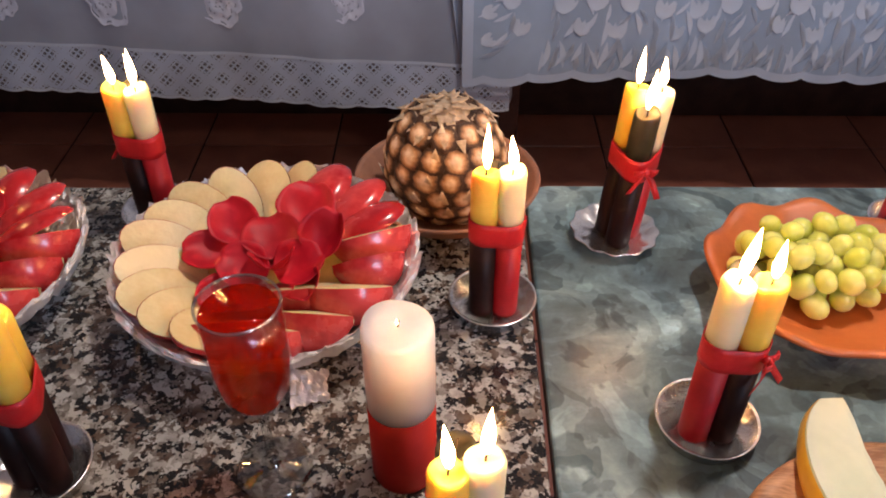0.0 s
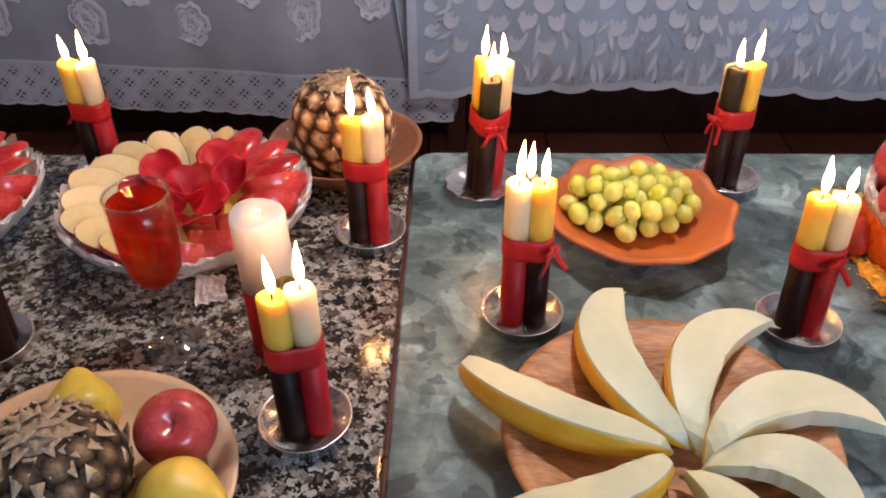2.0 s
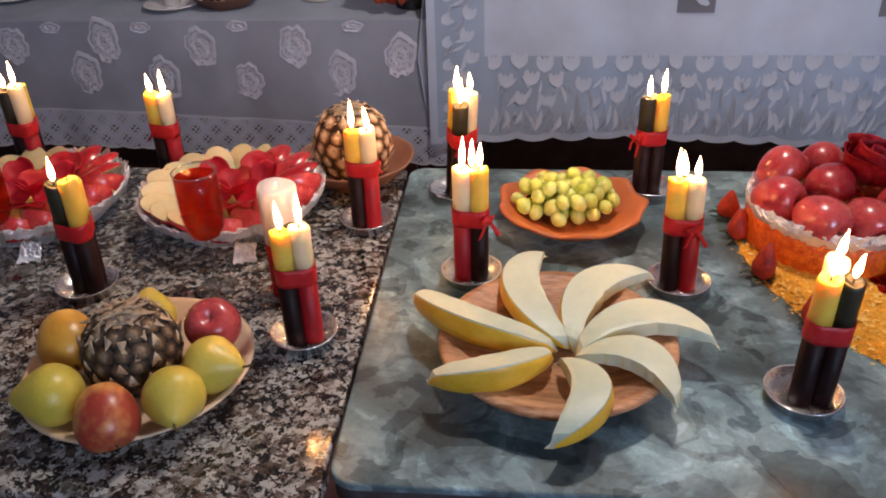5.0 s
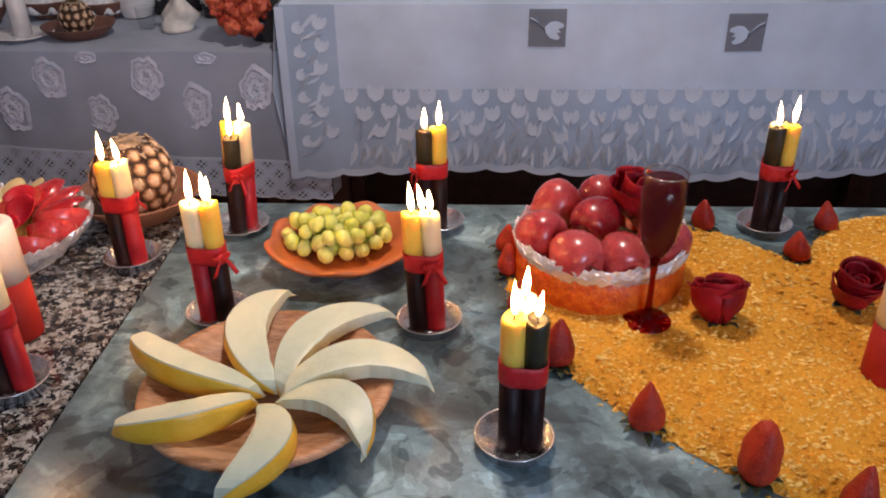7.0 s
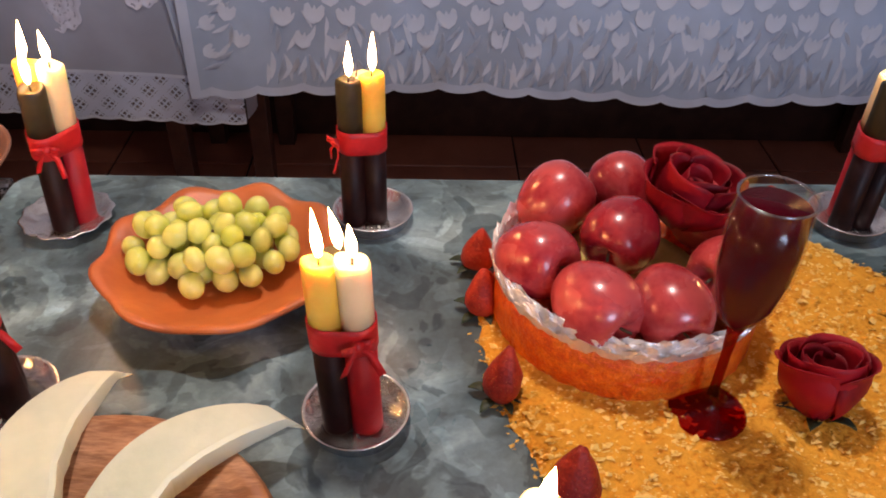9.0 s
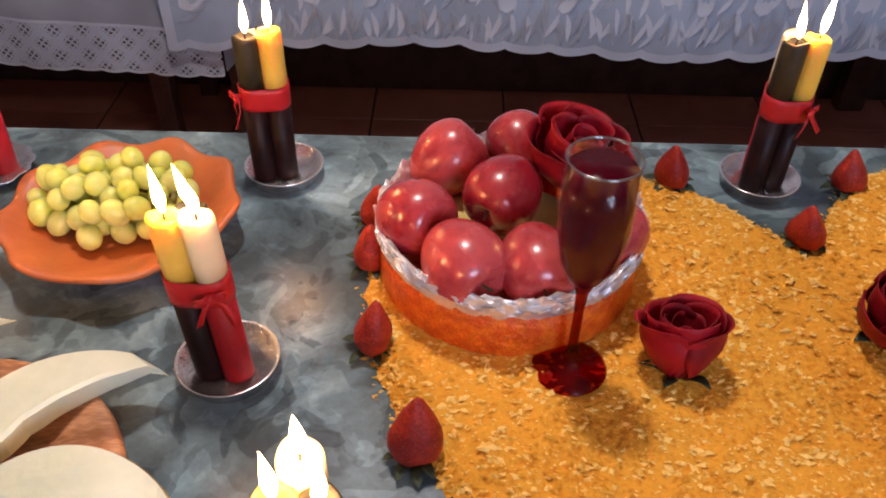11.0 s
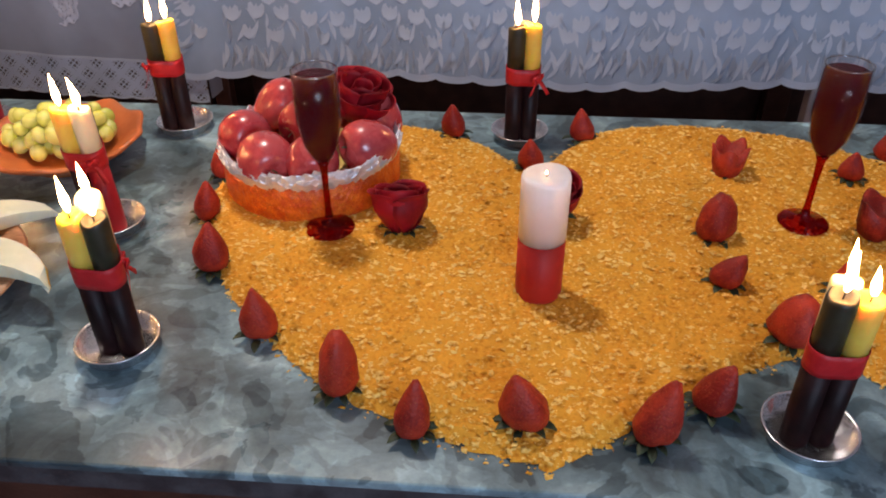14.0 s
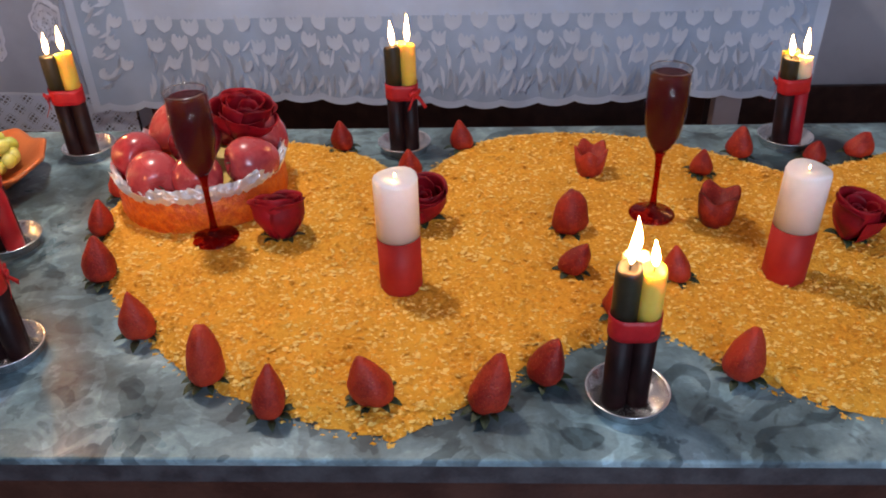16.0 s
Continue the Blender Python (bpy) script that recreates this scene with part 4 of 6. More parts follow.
def pillar(x, y, z, h, mid, r, label, tilt=0.0):
    p = thing("pillar_candle", label, "candle", "pillar candles", pose(x, y, z, 0, tilt, 0))
    part("lower_wax", lathe([(0, 0), (r * 0.96, 0), (r, 0.004), (r, mid), (0, mid)], 36), M["pillar_red"], p, "red lower half")

    def melt(a, rr, zz, i):
        return rr, zz + (0.0015 * math.sin(2 * a + x * 9) if i >= 2 else 0)
    part("upper_wax", lathe([(0, mid + 0.0002), (r * 0.998, mid + 0.0002), (r * 0.998, h - 0.005), (r * 0.96, h - 0.001), (r * 0.88, h), (r * 0.5, h - 0.0015), (0, h - 0.003)], 36, melt), M["pillar_white"], p, "translucent white upper half")
    part("wick", wick_me, None, p, m=pose(0, 0, h - 0.005))
    part("flame", flames[0], None, p, m=pose(0, 0, h - 0.001) @ Matrix.Scale(0.17, 4))


pillar(0.316, 0.586, -0.002, 0.168, 0.086, 0.0262, "white over red pillar candle with a low flame, on granite")
pillar(1.405, 0.509, 0.008, 0.154, 0.076, 0.0262, "white over red pillar candle standing in the crumbs")
pillar(1.877, 0.526, 0.008, 0.150, 0.075, 0.0258, "white over red pillar candle standing in the crumbs")

# ---- crumbs laid in heart shapes ----
outline = smooth_loop([(1.413, 0.251), (1.286, 0.290), (1.156, 0.366), (1.032, 0.509), (0.977, 0.639), (0.972, 0.758), (1.030, 0.859), (1.169, 0.914), (1.298, 0.880), (1.401, 0.775),
                       (1.498, 0.906), (1.643, 0.944), (1.801, 0.907), (1.969, 0.792), (2.088, 0.837), (2.256, 0.903), (2.508, 0.862), (2.633, 0.702), (2.523, 0.433), (2.249, 0.266), (2.043, 0.266), (1.873, 0.292),
                       (1.789, 0.338), (1.694, 0.427), (1.602, 0.387), (1.500, 0.313)], 8, sharp=(0, 9, 13, 23))
OUT = np.array([(p.x + 0.011 * (p.x - 1.25), p.y + 0.007) for p in outline])


def inside_and_edge(px, py):
    """For arrays of places: whether they lie within the outline, and how far from its rim."""
    ins = np.zeros(px.shape, bool)
    dist = np.full(px.shape, 9.0)
    q = np.roll(OUT, -1, axis=0)
    for (x1, y1), (x2, y2) in zip(OUT, q):
        c = (y1 > py) != (y2 > py)
        with np.errstate(divide="ignore", invalid="ignore"):
            xi = (x2 - x1) * (py - y1) / (y2 - y1) + x1
        ins ^= c & (px < xi)
        t = np.clip(((px - x1) * (x2 - x1) + (py - y1) * (y2 - y1)) / ((x2 - x1) ** 2 + (y2 - y1) ** 2 + 1e-12), 0, 1)
        dist = np.minimum(dist, np.hypot(px - x1 - t * (x2 - x1), py - y1 - t * (y2 - y1)))
    return ins, dist


def to_rim(x, y):
    """The nearest place on the outline."""
    q = np.roll(OUT, -1, axis=0)
    d = q - OUT
    t = np.clip(((x - OUT[:, 0]) * d[:, 0] + (y - OUT[:, 1]) * d[:, 1]) / ((d ** 2).sum(1) + 1e-12), 0, 1)
    n = OUT + t[:, None] * d
    k = np.argmin(np.hypot(n[:, 0] - x, n[:, 1] - y))
    return n[k]


def crumb_height(x, y, edge):
    h = 0.0105 + 0.0040 * noise.noise((x * 22, y * 22, 0)) + 0.0036 * noise.noise((x * 75, y * 75, 3)) + 0.0034 * noise.noise((x * 150, y * 150, 9))
    return max(0.0008, h * min(1.0, 0.12 + edge / 0.022))


crumbs = tagged(new("toasted_crumbs"), "golden orange toasted crumbs spread in two heart shapes", "crumbs", kind="stuff")
S = 0.0062
gx, gy = np.meshgrid(np.arange(0.95, 2.64, S), np.arange(0.24, 0.95, S), indexing="ij")
ins, dist = inside_and_edge(gx, gy)
wob = np.random.RandomState(3)
verts, faces, idx = [], [], -np.ones(gx.shape, int)
ok = ins | (dist < 0.004)
for i, j in zip(*np.nonzero(ok)):
    idx[i, j] = len(verts)
    x, y = gx[i, j] + wob.uniform(-0.0022, 0.0022), gy[i, j] + wob.uniform(-0.0022, 0.0022)
    if not ins[i, j] or dist[i, j] < 0.003:
        x, y = to_rim(gx[i, j], gy[i, j])
        bend = 0.004 * noise.noise((x * 60, y * 60, 5))
        x, y = x + bend, y + bend
        verts.append((x, y, 0.0006))
        continue
    verts.append((x, y, crumb_height(x, y, dist[i, j])))
for i in range(gx.shape[0] - 1):
    for j in range(gx.shape[1] - 1):
        q = (idx[i, j], idx[i + 1, j], idx[i + 1, j + 1], idx[i, j + 1])
        if min(q) >= 0:
            faces.append(q)
me = bpy.data.meshes.new("crumb_bed")
me.from_pydata(verts, [], faces)
me.materials.append(M["crumb"])
me.shade_smooth()
tagged(part("crumb_bed", me, None, crumbs), kind="stuff")
# loose flakes on top and round the rim
rs = np.random.RandomState(11)
px, py = rs.uniform(0.95, 2.3, 105000), rs.uniform(0.24, 0.96, 105000)
ins, dist = inside_and_edge(px, py)
keep = (ins & (rs.uniform(0, 1, px.size) < np.where(dist < 0.02, 0.72, 0.42))) | (~ins & (dist < 0.012) & (rs.uniform(0, 1, px.size) < 0.22 * (1 - dist / 0.012)))
verts, faces = [], []
for x, y, e, iin in zip(px[keep], py[keep], dist[keep], ins[keep]):
    s = 0.0013 + 0.0048 * rs.uniform() ** 3.6
    z = (crumb_height(x, y, e) if iin else 0.0) + s * 0.05
    a = rs.uniform(0, 6.3)
    tl = rs.uniform(-0.40, 0.40, 2)
    b0 = len(verts)
    for t, rr in ((0, 1.25), (2.0, 0.8), (3.4, 1.1), (4.9, 0.75)):
        ux, uy = rr * s * math.cos(a + t), rr * s * math.sin(a + t) * 0.75
        verts.append((x + ux, y + uy, z + ux * tl[0] + uy * tl[1]))
    verts.append((x, y, z + s * 0.38))
    faces += [(b0, b0 + 1, b0 + 4), (b0 + 1, b0 + 2, b0 + 4), (b0 + 2, b0 + 3, b0 + 4), (b0 + 3, b0, b0 + 4)]
me = bpy.data.meshes.new("loose_crumbs")
me.from_pydata(verts, [], faces)
me.materials.append(M["flake"])
tagged(part("loose_crumbs", me, None, crumbs), kind="stuff")

# ---- strawberries ----


def berry_mesh(h, w, dx, blunt, seed):
    """A strawberry on its stalk end: shoulders low down, the tip bent to one side, pointed or blunt."""
    r2 = random.Random(seed)
    p, dy = r2.uniform(0, 6), r2.uniform(-0.004, 0.004)
    taper = ((0.08, 0.88), (0.20, 1.0), (0.38, 0.95 + 0.04 * blunt), (0.56, 0.74 + 0.2 * blunt), (0.72, 0.52 + 0.3 * blunt), (0.86, 0.31 + 0.32 * blunt), (0.95, 0.17 + 0.26 * blunt))
    prof = [(0, 0.0), (w * 0.30, 0.0)] + [(w * 0.5 * q, h * z) for z, q in taper] + [(0.0, h)]
    bm = lathe(prof, 24, lambda a, r, z, i: (r * (1 + 0.05 * math.sin(2 * a + p + 14 * z) + 0.04 * math.sin(3 * a + 2 * p) + 0.10 * noise.noise((math.cos(a) * 1.6 + p, math.sin(a) * 1.6, z * 60))), z + 0.05 * h * noise.noise((math.cos(a) + p, math.sin(a), 5 + seed)) * (0 < i < 9)))
    for v in bm.verts:
        k = max(0.0, v.co.z / h) ** 1.5
        v.co.x += dx * k
        v.co.y += dy * k
    return mesh_of(bm, "berry", M["berry"])


def leaf_mesh(l, w):
    return mesh_of(sheet(lambda u, v: (l * u, w * (v - 0.5) * 2 * math.sin(math.pi * min(1, u * 0.9 + 0.1)) ** 0.8, 0.0015 + 0.007 * u * (1 - u) * 2 + 0.002 * abs(v - 0.5)), 5, 2, 0.0005), "calyx_leaf", M["calyx"])


calyx_leaf = leaf_mesh(0.017, 0.0042)


def strawberry(x, y, h, w, dx=0.0, blunt=0.0, z=0.004, seed=0):
    t = thing("strawberry", "whole red strawberry standing tip up on its green leaves", "strawberry", "strawberries round the hearts", pose(x, y, z))
    part("berry", berry_mesh(h - z, w, dx, blunt, seed), None, t, m=pose(0, 0, 0.003))
    for k in range(8):
        part("calyx_leaf", calyx_leaf, None, t, m=pose(0, 0, 0.0, 0, 0, k * 45 + 20 * math.sin(k + x * 40)) @ pose(0.010 * w / 0.038, 0, 0, 0, 8 * math.sin(3 * k + 50 * y), 0) @ Matrix.Scale(0.85 + 0.35 * abs(math.sin(2.3 * k + 31 * x)), 4))
    return t


for i, (x, y, h, w, dx, blunt, z) in enumerate((
        (0.966, 0.814, 0.046, 0.036, 0.002, 0.1, 0.003), (0.968, 0.746, 0.050, 0.036, -0.002, 0.2, 0.003), (0.977, 0.639, 0.055, 0.034, 0.004, 0.1, 0.003), (1.018, 0.531, 0.067, 0.041, 0.003, 0.15, 0.003),
        (1.107, 0.417, 0.067, 0.039, -0.001, 0.0, 0.003), (1.206, 0.343, 0.074, 0.041, 0.003, 0.85, 0.003), (1.285, 0.293, 0.066, 0.036, 0.004, 0.1, 0.002), (1.390, 0.308, 0.066, 0.046, -0.010, 0.25, 0.008),
        (1.507, 0.301, 0.072, 0.041, 0.014, 0.2, 0.003), (1.568, 0.343, 0.058, 0.039, 0.012, 0.35, 0.003), (1.670, 0.447, 0.062, 0.052, 0.006, 0.6, 0.007),
        (1.282, 0.888, 0.055, 0.037, -0.002, 0.1, 0.006), (1.399, 0.794, 0.050, 0.038, -0.003, 0.0, 0.004), (1.477, 0.892, 0.052, 0.036, -0.005, 0.1, 0.003),
        (1.624, 0.632, 0.068, 0.048, 0.002, 0.7, 0.008), (1.618, 0.537, 0.048, 0.040, 0.014, 0.3, 0.008), (1.838, 0.790, 0.048, 0.033, 0.0, 0.0, 0.008), (1.911, 0.850, 0.055, 0.040, 0.002, 0.2, 0.006),
        (2.093, 0.850, 0.043, 0.042, 0.010, 0.3, 0.006), (2.020, 0.831, 0.038, 0.034, 0.004, 0.2, 0.006), (1.745, 0.519, 0.055, 0.036, -0.006, 0.0, 0.008), (1.776, 0.349, 0.067, 0.042, 0.008, 0.3, 0.004))):
    strawberry(x, y, h, w, dx, blunt, z, i)


def cut_strawberry(x, y, n, w, h, turn):
    """A strawberry cut to points, like a small crown."""
    t = thing("cut_strawberry", "red strawberry cut into a small pointed crown", "strawberry", "strawberries round the hearts", pose(x, y, 0.009, 0, 0, turn))

    def wave(a, r, z, i):
        if i in (3, 4):
            z += h * 0.10 * math.cos(n * a)
            r *= 1 + 0.07 * math.cos(n * a)
        return r, z
    part("berry", lathe([(0, 0), (w * 0.36, 0), (w * 0.44, h * 0.3), (w * 0.5, h * 0.84), (w * 0.42, h * 0.82), (w * 0.3, h * 0.45), (0, h * 0.4)], 40, wave), M["berry"], t)
    for k in range(5):
        part("calyx_leaf", calyx_leaf, None, t, m=pose(0, 0, 0, 0, 0, k * 72) @ pose(0.006, 0, -0.002))


cut_strawberry(1.672, 0.796, 5, 0.050, 0.050, 40)
cut_strawberry(1.825, 0.652, 4, 0.056, 0.054, 20)

# ---- roses ----


def petal_mesh(w, h, cup, curl):
    """A petal that wraps the bloom like a goblet and rolls outwards at its rim."""
    def f(u, v):
        k = 2 * u - 1
        wide = 0.55 + 0.45 * math.sin(math.pi / 2 * min(1.0, v * 1.6))
        r = cup * (0.30 + 0.70 * math.sin(math.pi / 2 * min(1.0, v * 1.35)) ** 0.9) - 0.34 * cup * max(0.0, v - 0.55) + curl * max(0.0, v - 0.74) ** 2 * 9
        r += 0.0012 * math.sin(6 * u + 5 * v) + 0.0016 * k * k
        a = w / 2 * k * wide
        z = h * v - 0.16 * h * k * k * v * v - curl * 0.5 * max(0.0, v - 0.85) * 6 + 0.0012 * math.sin(9 * u) * v
        return (r * math.cos(a), r * math.sin(a), z)
    return mesh_of(sheet(f, 12, 9, 0.0007), "petal", M["petal"])


petals = [petal_mesh(4.2, 0.046, 0.0085, 0.0), petal_mesh(3.2, 0.053, 0.0160, 0.001), petal_mesh(3.0, 0.063, 0.0235, 0.002), petal_mesh(2.9, 0.070, 0.0300, 0.005), petal_mesh(2.6, 0.067, 0.0335, 0.010)]


def rose(m, label, open_out=1.0, outer=3, sepals=True):
    t = thing("rose", label, "rose", "red roses", m)
    for layer, (n, tilt) in enumerate(((2, 0), (2, 1), (3, 2), (3, 4), (outer, 7))):
        for k in range(n):
            a = 360 * k / n + 47 * layer + 22 * math.sin(3 * k + layer + m.translation.x * 30)
            wob_z, wob_t = 0.003 * math.sin(k * 2.3 + layer * 1.7), 3.5 * math.sin(k * 1.9 + layer * 2.3 + m.translation.y * 20)
            part("petal", petals[layer], None, t, m=pose(0, 0, 0.002 + wob_z, 0, 0, a) @ pose(0, 0, 0, 4 * math.sin(k + 2 * layer), tilt * open_out + wob_t, 0))
    part("heart_of_bloom", ball(0.013, 2, lambda c: Vector((c.x, c.y, c.z * 0.9 + 0.013))), M["petal"], t)
    if sepals:
        for k in range(5):
            part("sepal", calyx_leaf, None, t, m=pose(0, 0, -0.003, 0, 0, 72 * k) @ pose(0.01, 0, 0, 0, -12, 0) @ Matrix.Scale(1.5, 4))
    return t


rose(pose(1.235, 0.612, 0.009, -15, 6, 20) @ Matrix.Scale(0.95, 4), "dark red rose bloom set in the crumbs")
rose(pose(1.426, 0.666, 0.010, -8, -10, 130) @ Matrix.Scale(0.9, 4), "dark red rose bloom set in the crumbs")
rose(pose(1.985, 0.610, 0.010, -10, 4, 250) @ Matrix.Scale(0.92, 4), "dark red rose bloom set in the crumbs")

# ---- glasses ----


def flute(x, y, z, h, label, tint, drink, rim=0.0265, fill=0.93, wide=1.0):
    t = thing("champagne_flute", label, "glass", "filled flutes", pose(x, y, z))
    sb = h * 0.45
    foot = [(0, 0), (0.031, 0.0), (0.0315, 0.0015), (0.028, 0.0035), (0.012, 0.007), (0.0055, 0.014), (0.004, 0.03), (0.0038, sb * 0.7), (0.0052, sb - 0.006), (0.0080, sb + 0.001), (0.0, sb + 0.003)]
    part("stem_and_foot", lathe(foot, 32), tint, t)
    b = h - sb
    outer = [(0.0, sb - 0.002), (0.0065, sb), (0.015, sb + b * 0.08), (0.0225, sb + b * 0.22), (0.0272, sb + b * 0.45), (0.0278, sb + b * 0.65), (rim, h)]
    if wide > 1:
        outer = [(0.0, sb - 0.002), (0.0065, sb), (0.018, sb + b * 0.07), (0.0242, sb + b * 0.2), (0.0265, sb + b * 0.45), (0.0268, sb + b * 0.7), (rim, h)]
    outer = [(r * wide, zz) for r, zz in outer]
    rim *= wide
    inner = [(rim - 0.0012, h)] + [(max(0.0, r - 0.0014), zz + 0.002) for r, zz in outer[-2::-1]]
    part("bowl", lathe(outer + inner, 36), M["clear"], t)
    part("lip", lathe([(rim - 0.0014, h - 0.0008), (rim + 0.0004, h - 0.0008), (rim + 0.0006, h + 0.0004), (rim - 0.0004, h + 0.0012), (rim - 0.0016, h + 0.0004)], 36, close=True), M["glass_lip"], t, "bright glass lip")
    top = sb + b * fill
    liq = [(0.0, sb + 0.0012), (0.0075, sb + 0.0022)] + [(r - 0.0018, zz) for r, zz in outer[2:-1]]
    part("drink", lathe(liq + [(rim - 0.0018, top), (0, top - 0.0003)], 36), drink, t, "deep red drink")


flute(1.144, 0.615, 0.012, 0.212, "flute of dark red drink standing in the crumbs", M["red_glass"], M["wine"])
flute(1.742, 0.669, 0.012, 0.212, "flute of dark red drink standing in the crumbs", M["red_glass"], M["wine"])
flute(0.209, 0.584, -0.002, 0.188, "clear flute of light red drink on the granite", M["stem_glass"], M["juice"], wide=1.12)
flute(-0.114, 0.611, -0.002, 0.188, "clear flute of light red drink on the granite", M["stem_glass"], M["juice"], wide=1.12)

# ---- plates and fruit ----


def crumple(seed, amp):
    def f(a, r, z, i):
        k = noise.noise((math.cos(a) * 10 + seed, math.sin(a) * 10, i * 0.7))
        k2 = noise.noise((math.cos(a) * 22 + seed, math.sin(a) * 22, i * 1.3))
        k2 += 0.5 * noise.noise((math.cos(a) * 46 + seed, math.sin(a) * 46, i * 2.1))
        return r * (1 + amp * (0.6 * k + 0.5 * k2)), z + 0.16 * amp * (k2 + k) * (1 if z > 0.01 else 0)
    return f


def foil_plate(x, y, r, h, foot, label, z=0.0, body=None):
    t = thing("foil_plate", label, "plate", "foil-covered plates", pose(x, y, z))
    prof = [(0, 0), (foot, 0), (foot * 1.05, 0.004), (foot + (r - foot) * 0.5, h * 0.55), (r * 0.975, h * 0.8), (r, h * 0.93), (r * 1.005, h), (r * 0.97, h * 1.02), (r * 0.93, h * 0.86), (foot + (r - foot) * 0.4, h * 0.45), (foot, 0.009), (0, 0.009)]
    if body:  # a straight-sided drum in place of the orange shadow, foil folded over its rim alone
        part("bowl_body", lathe([(0, 0), (r * 0.99, 0), (r * 1.005, 0.004), (r, h * 0.5), (r * 0.985, h * 0.95), (r * 0.94, h * 0.95), (r * 0.94, 0.012), (0, 0.012)], 72, lambda q, rr, z, i: (rr * (1 + 0.006 * math.sin(31 * q + 90 * z)), z)), body, t, "orange crumb-textured drum standing in for the bowl's shadow")
        prof = [(r * 0.93, h * 0.90), (r * 0.96, h * 0.99), (r * 0.99, h * 0.88), (r * 1.015, h * 0.84), (r * 1.03, h * 0.95), (r * 1.015, h * 1.07), (r * 0.985, h * 1.12), (r * 0.955, h * 1.07), (r * 0.93, h * 0.96)]
    fine = [(a[0] + (b[0] - a[0]) * k / 3, a[1] + (b[1] - a[1]) * k / 3) for a, b in zip(prof, prof[1:]) for k in range(3)] + [prof[-1]]
    part("foil", lathe(fine, 130, crumple(x * 50, 0.07 if not body else 0.055)), M["foil"], t, "crumpled aluminium foil", smooth=False)
    if not body:  # a loose corner of the foil that sticks out under the rim
        part("foil_tab", sheet(lambda u, v: (0.040 + 0.032 * u + 0.006 * noise.noise((9 * u, 7 * v, x)), -r * 0.86 - 0.026 * v * (1 - 0.5 * u), h * 0.55 * (1 - 0.8 * v) + 0.006 * noise.noise((6 * u, 6 * v, 3))), 9, 7, 0.0006), M["foil"], t, smooth=False)
    return t


BX, BY = 1.096, 0.746
apple_bowl = foil_plate(BX, BY, 0.120, 0.060, 0.119, "round bowl with crumpled foil rim over an orange shadow drum", 0.009, M["orange_shadow"])
part("lining", lathe([(0, 0.030), (0.062, 0.038), (0.072, 0.043), (0.064, 0.035), (0, 0.024)], 40), M["yellow_paper"], apple_bowl, "yellow lining")


def apple_shape(c, r=0.036):
    n = c.normalized()
    rad = math.hypot(n.x, n.y)
    k = 1 - 0.30 * math.exp(-(rad / 0.30) ** 2) * (1 if n.z > 0 else 0.5)
    s = 1 + 0.13 * n.z
    return Vector((n.x * r * s * 0.96, n.y * r * s * 0.93, n.z * r * 1.12 * k))


apple_me = mesh_of(ball(1, 4, apple_shape), "apple", M["apple"])
stalk_me = mesh_of(tube([(0, 0, 0.021), (0.001, 0, 0.030), (0.004, 0.001, 0.038)], 0.0012, 6), "stalk", M["stem"])


def apple(x, y, z, rx, rz, s=1.0, label="glossy dark red apple piled in a foil bowl", group="apples in the foil bowl"):
    t = thing("apple", label, "apple", group, pose(x, y, z, rx, 0, rz) @ Matrix.Scale(s, 4))
    part("skin", apple_me, None, t)
    part("stalk", stalk_me, None, t)


for x, y, z, rx, rz, s in ((1.012, 0.726, 0.082, 75, 40, 1.0), (1.040, 0.814, 0.084, 55, 120, 1.02), (1.056, 0.668, 0.080, 95, 30, 1.04), (1.093, 0.754, 0.090, 100, -35, 1.0), (1.118, 0.667, 0.080, 100, 10, 0.98),
                           (1.113, 0.844, 0.080, 60, 200, 0.95), (1.184, 0.711, 0.080, 80, -60, 1.0), (1.184, 0.794, 0.080, 40, -100, 0.98)):
    apple(x - 0.003, y + 0.006, z - 0.004, rx, rz, s * 1.02)
rose(pose(1.148, 0.797, 0.074, 16, 2, 75) @ Matrix.Scale(1.02, 4), "large open dark red rose lying on the apples", 2.6, 5, False)

# apple slices on the foil plates


def cheek_meshes(a, b, deep):
    """A cheek cut from an apple: the domed skin and the flat oval of flesh."""
    skin, flesh = bmesh.new(), bmesh.new()
    n = 24
    rings = []
    for q in (1.0, 0.93, 0.78, 0.55, 0.28):
        rings.append([skin.verts.new((a * q * math.cos(2 * math.pi * k / n) * (1 + 0.06 * math.cos(2 * math.pi * k / n)), b * q * math.sin(2 * math.pi * k / n), -deep * math.sqrt(1 - q * q))) for k in range(n)])
    for p, q in zip(rings, rings[1:]):
        for k in range(n):
            skin.faces.new((p[k], p[(k + 1) % n], q[(k + 1) % n], q[k]))
    skin.faces.new(rings[-1])
    rim = [flesh.verts.new((a * 0.985 * math.cos(2 * math.pi * k / n) * (1 + 0.06 * math.cos(2 * math.pi * k / n)), b * 0.985 * math.sin(2 * math.pi * k / n), 0.0004)) for k in range(n)]
    low_rim = [flesh.verts.new((v.co.x * 0.96, v.co.y * 0.96, -0.002)) for v in rim]
    core = flesh.verts.new((0, 0, 0.001))
    for k in range(n):
        flesh.faces.new((rim[k], rim[(k + 1) % n], core))
        flesh.faces.new((low_rim[k], low_rim[(k + 1) % n], rim[(k + 1) % n], rim[k]))
    return mesh_of(skin, "skin", M["slice_skin"]), mesh_of(flesh, "flesh", M["apple_flesh"], False)


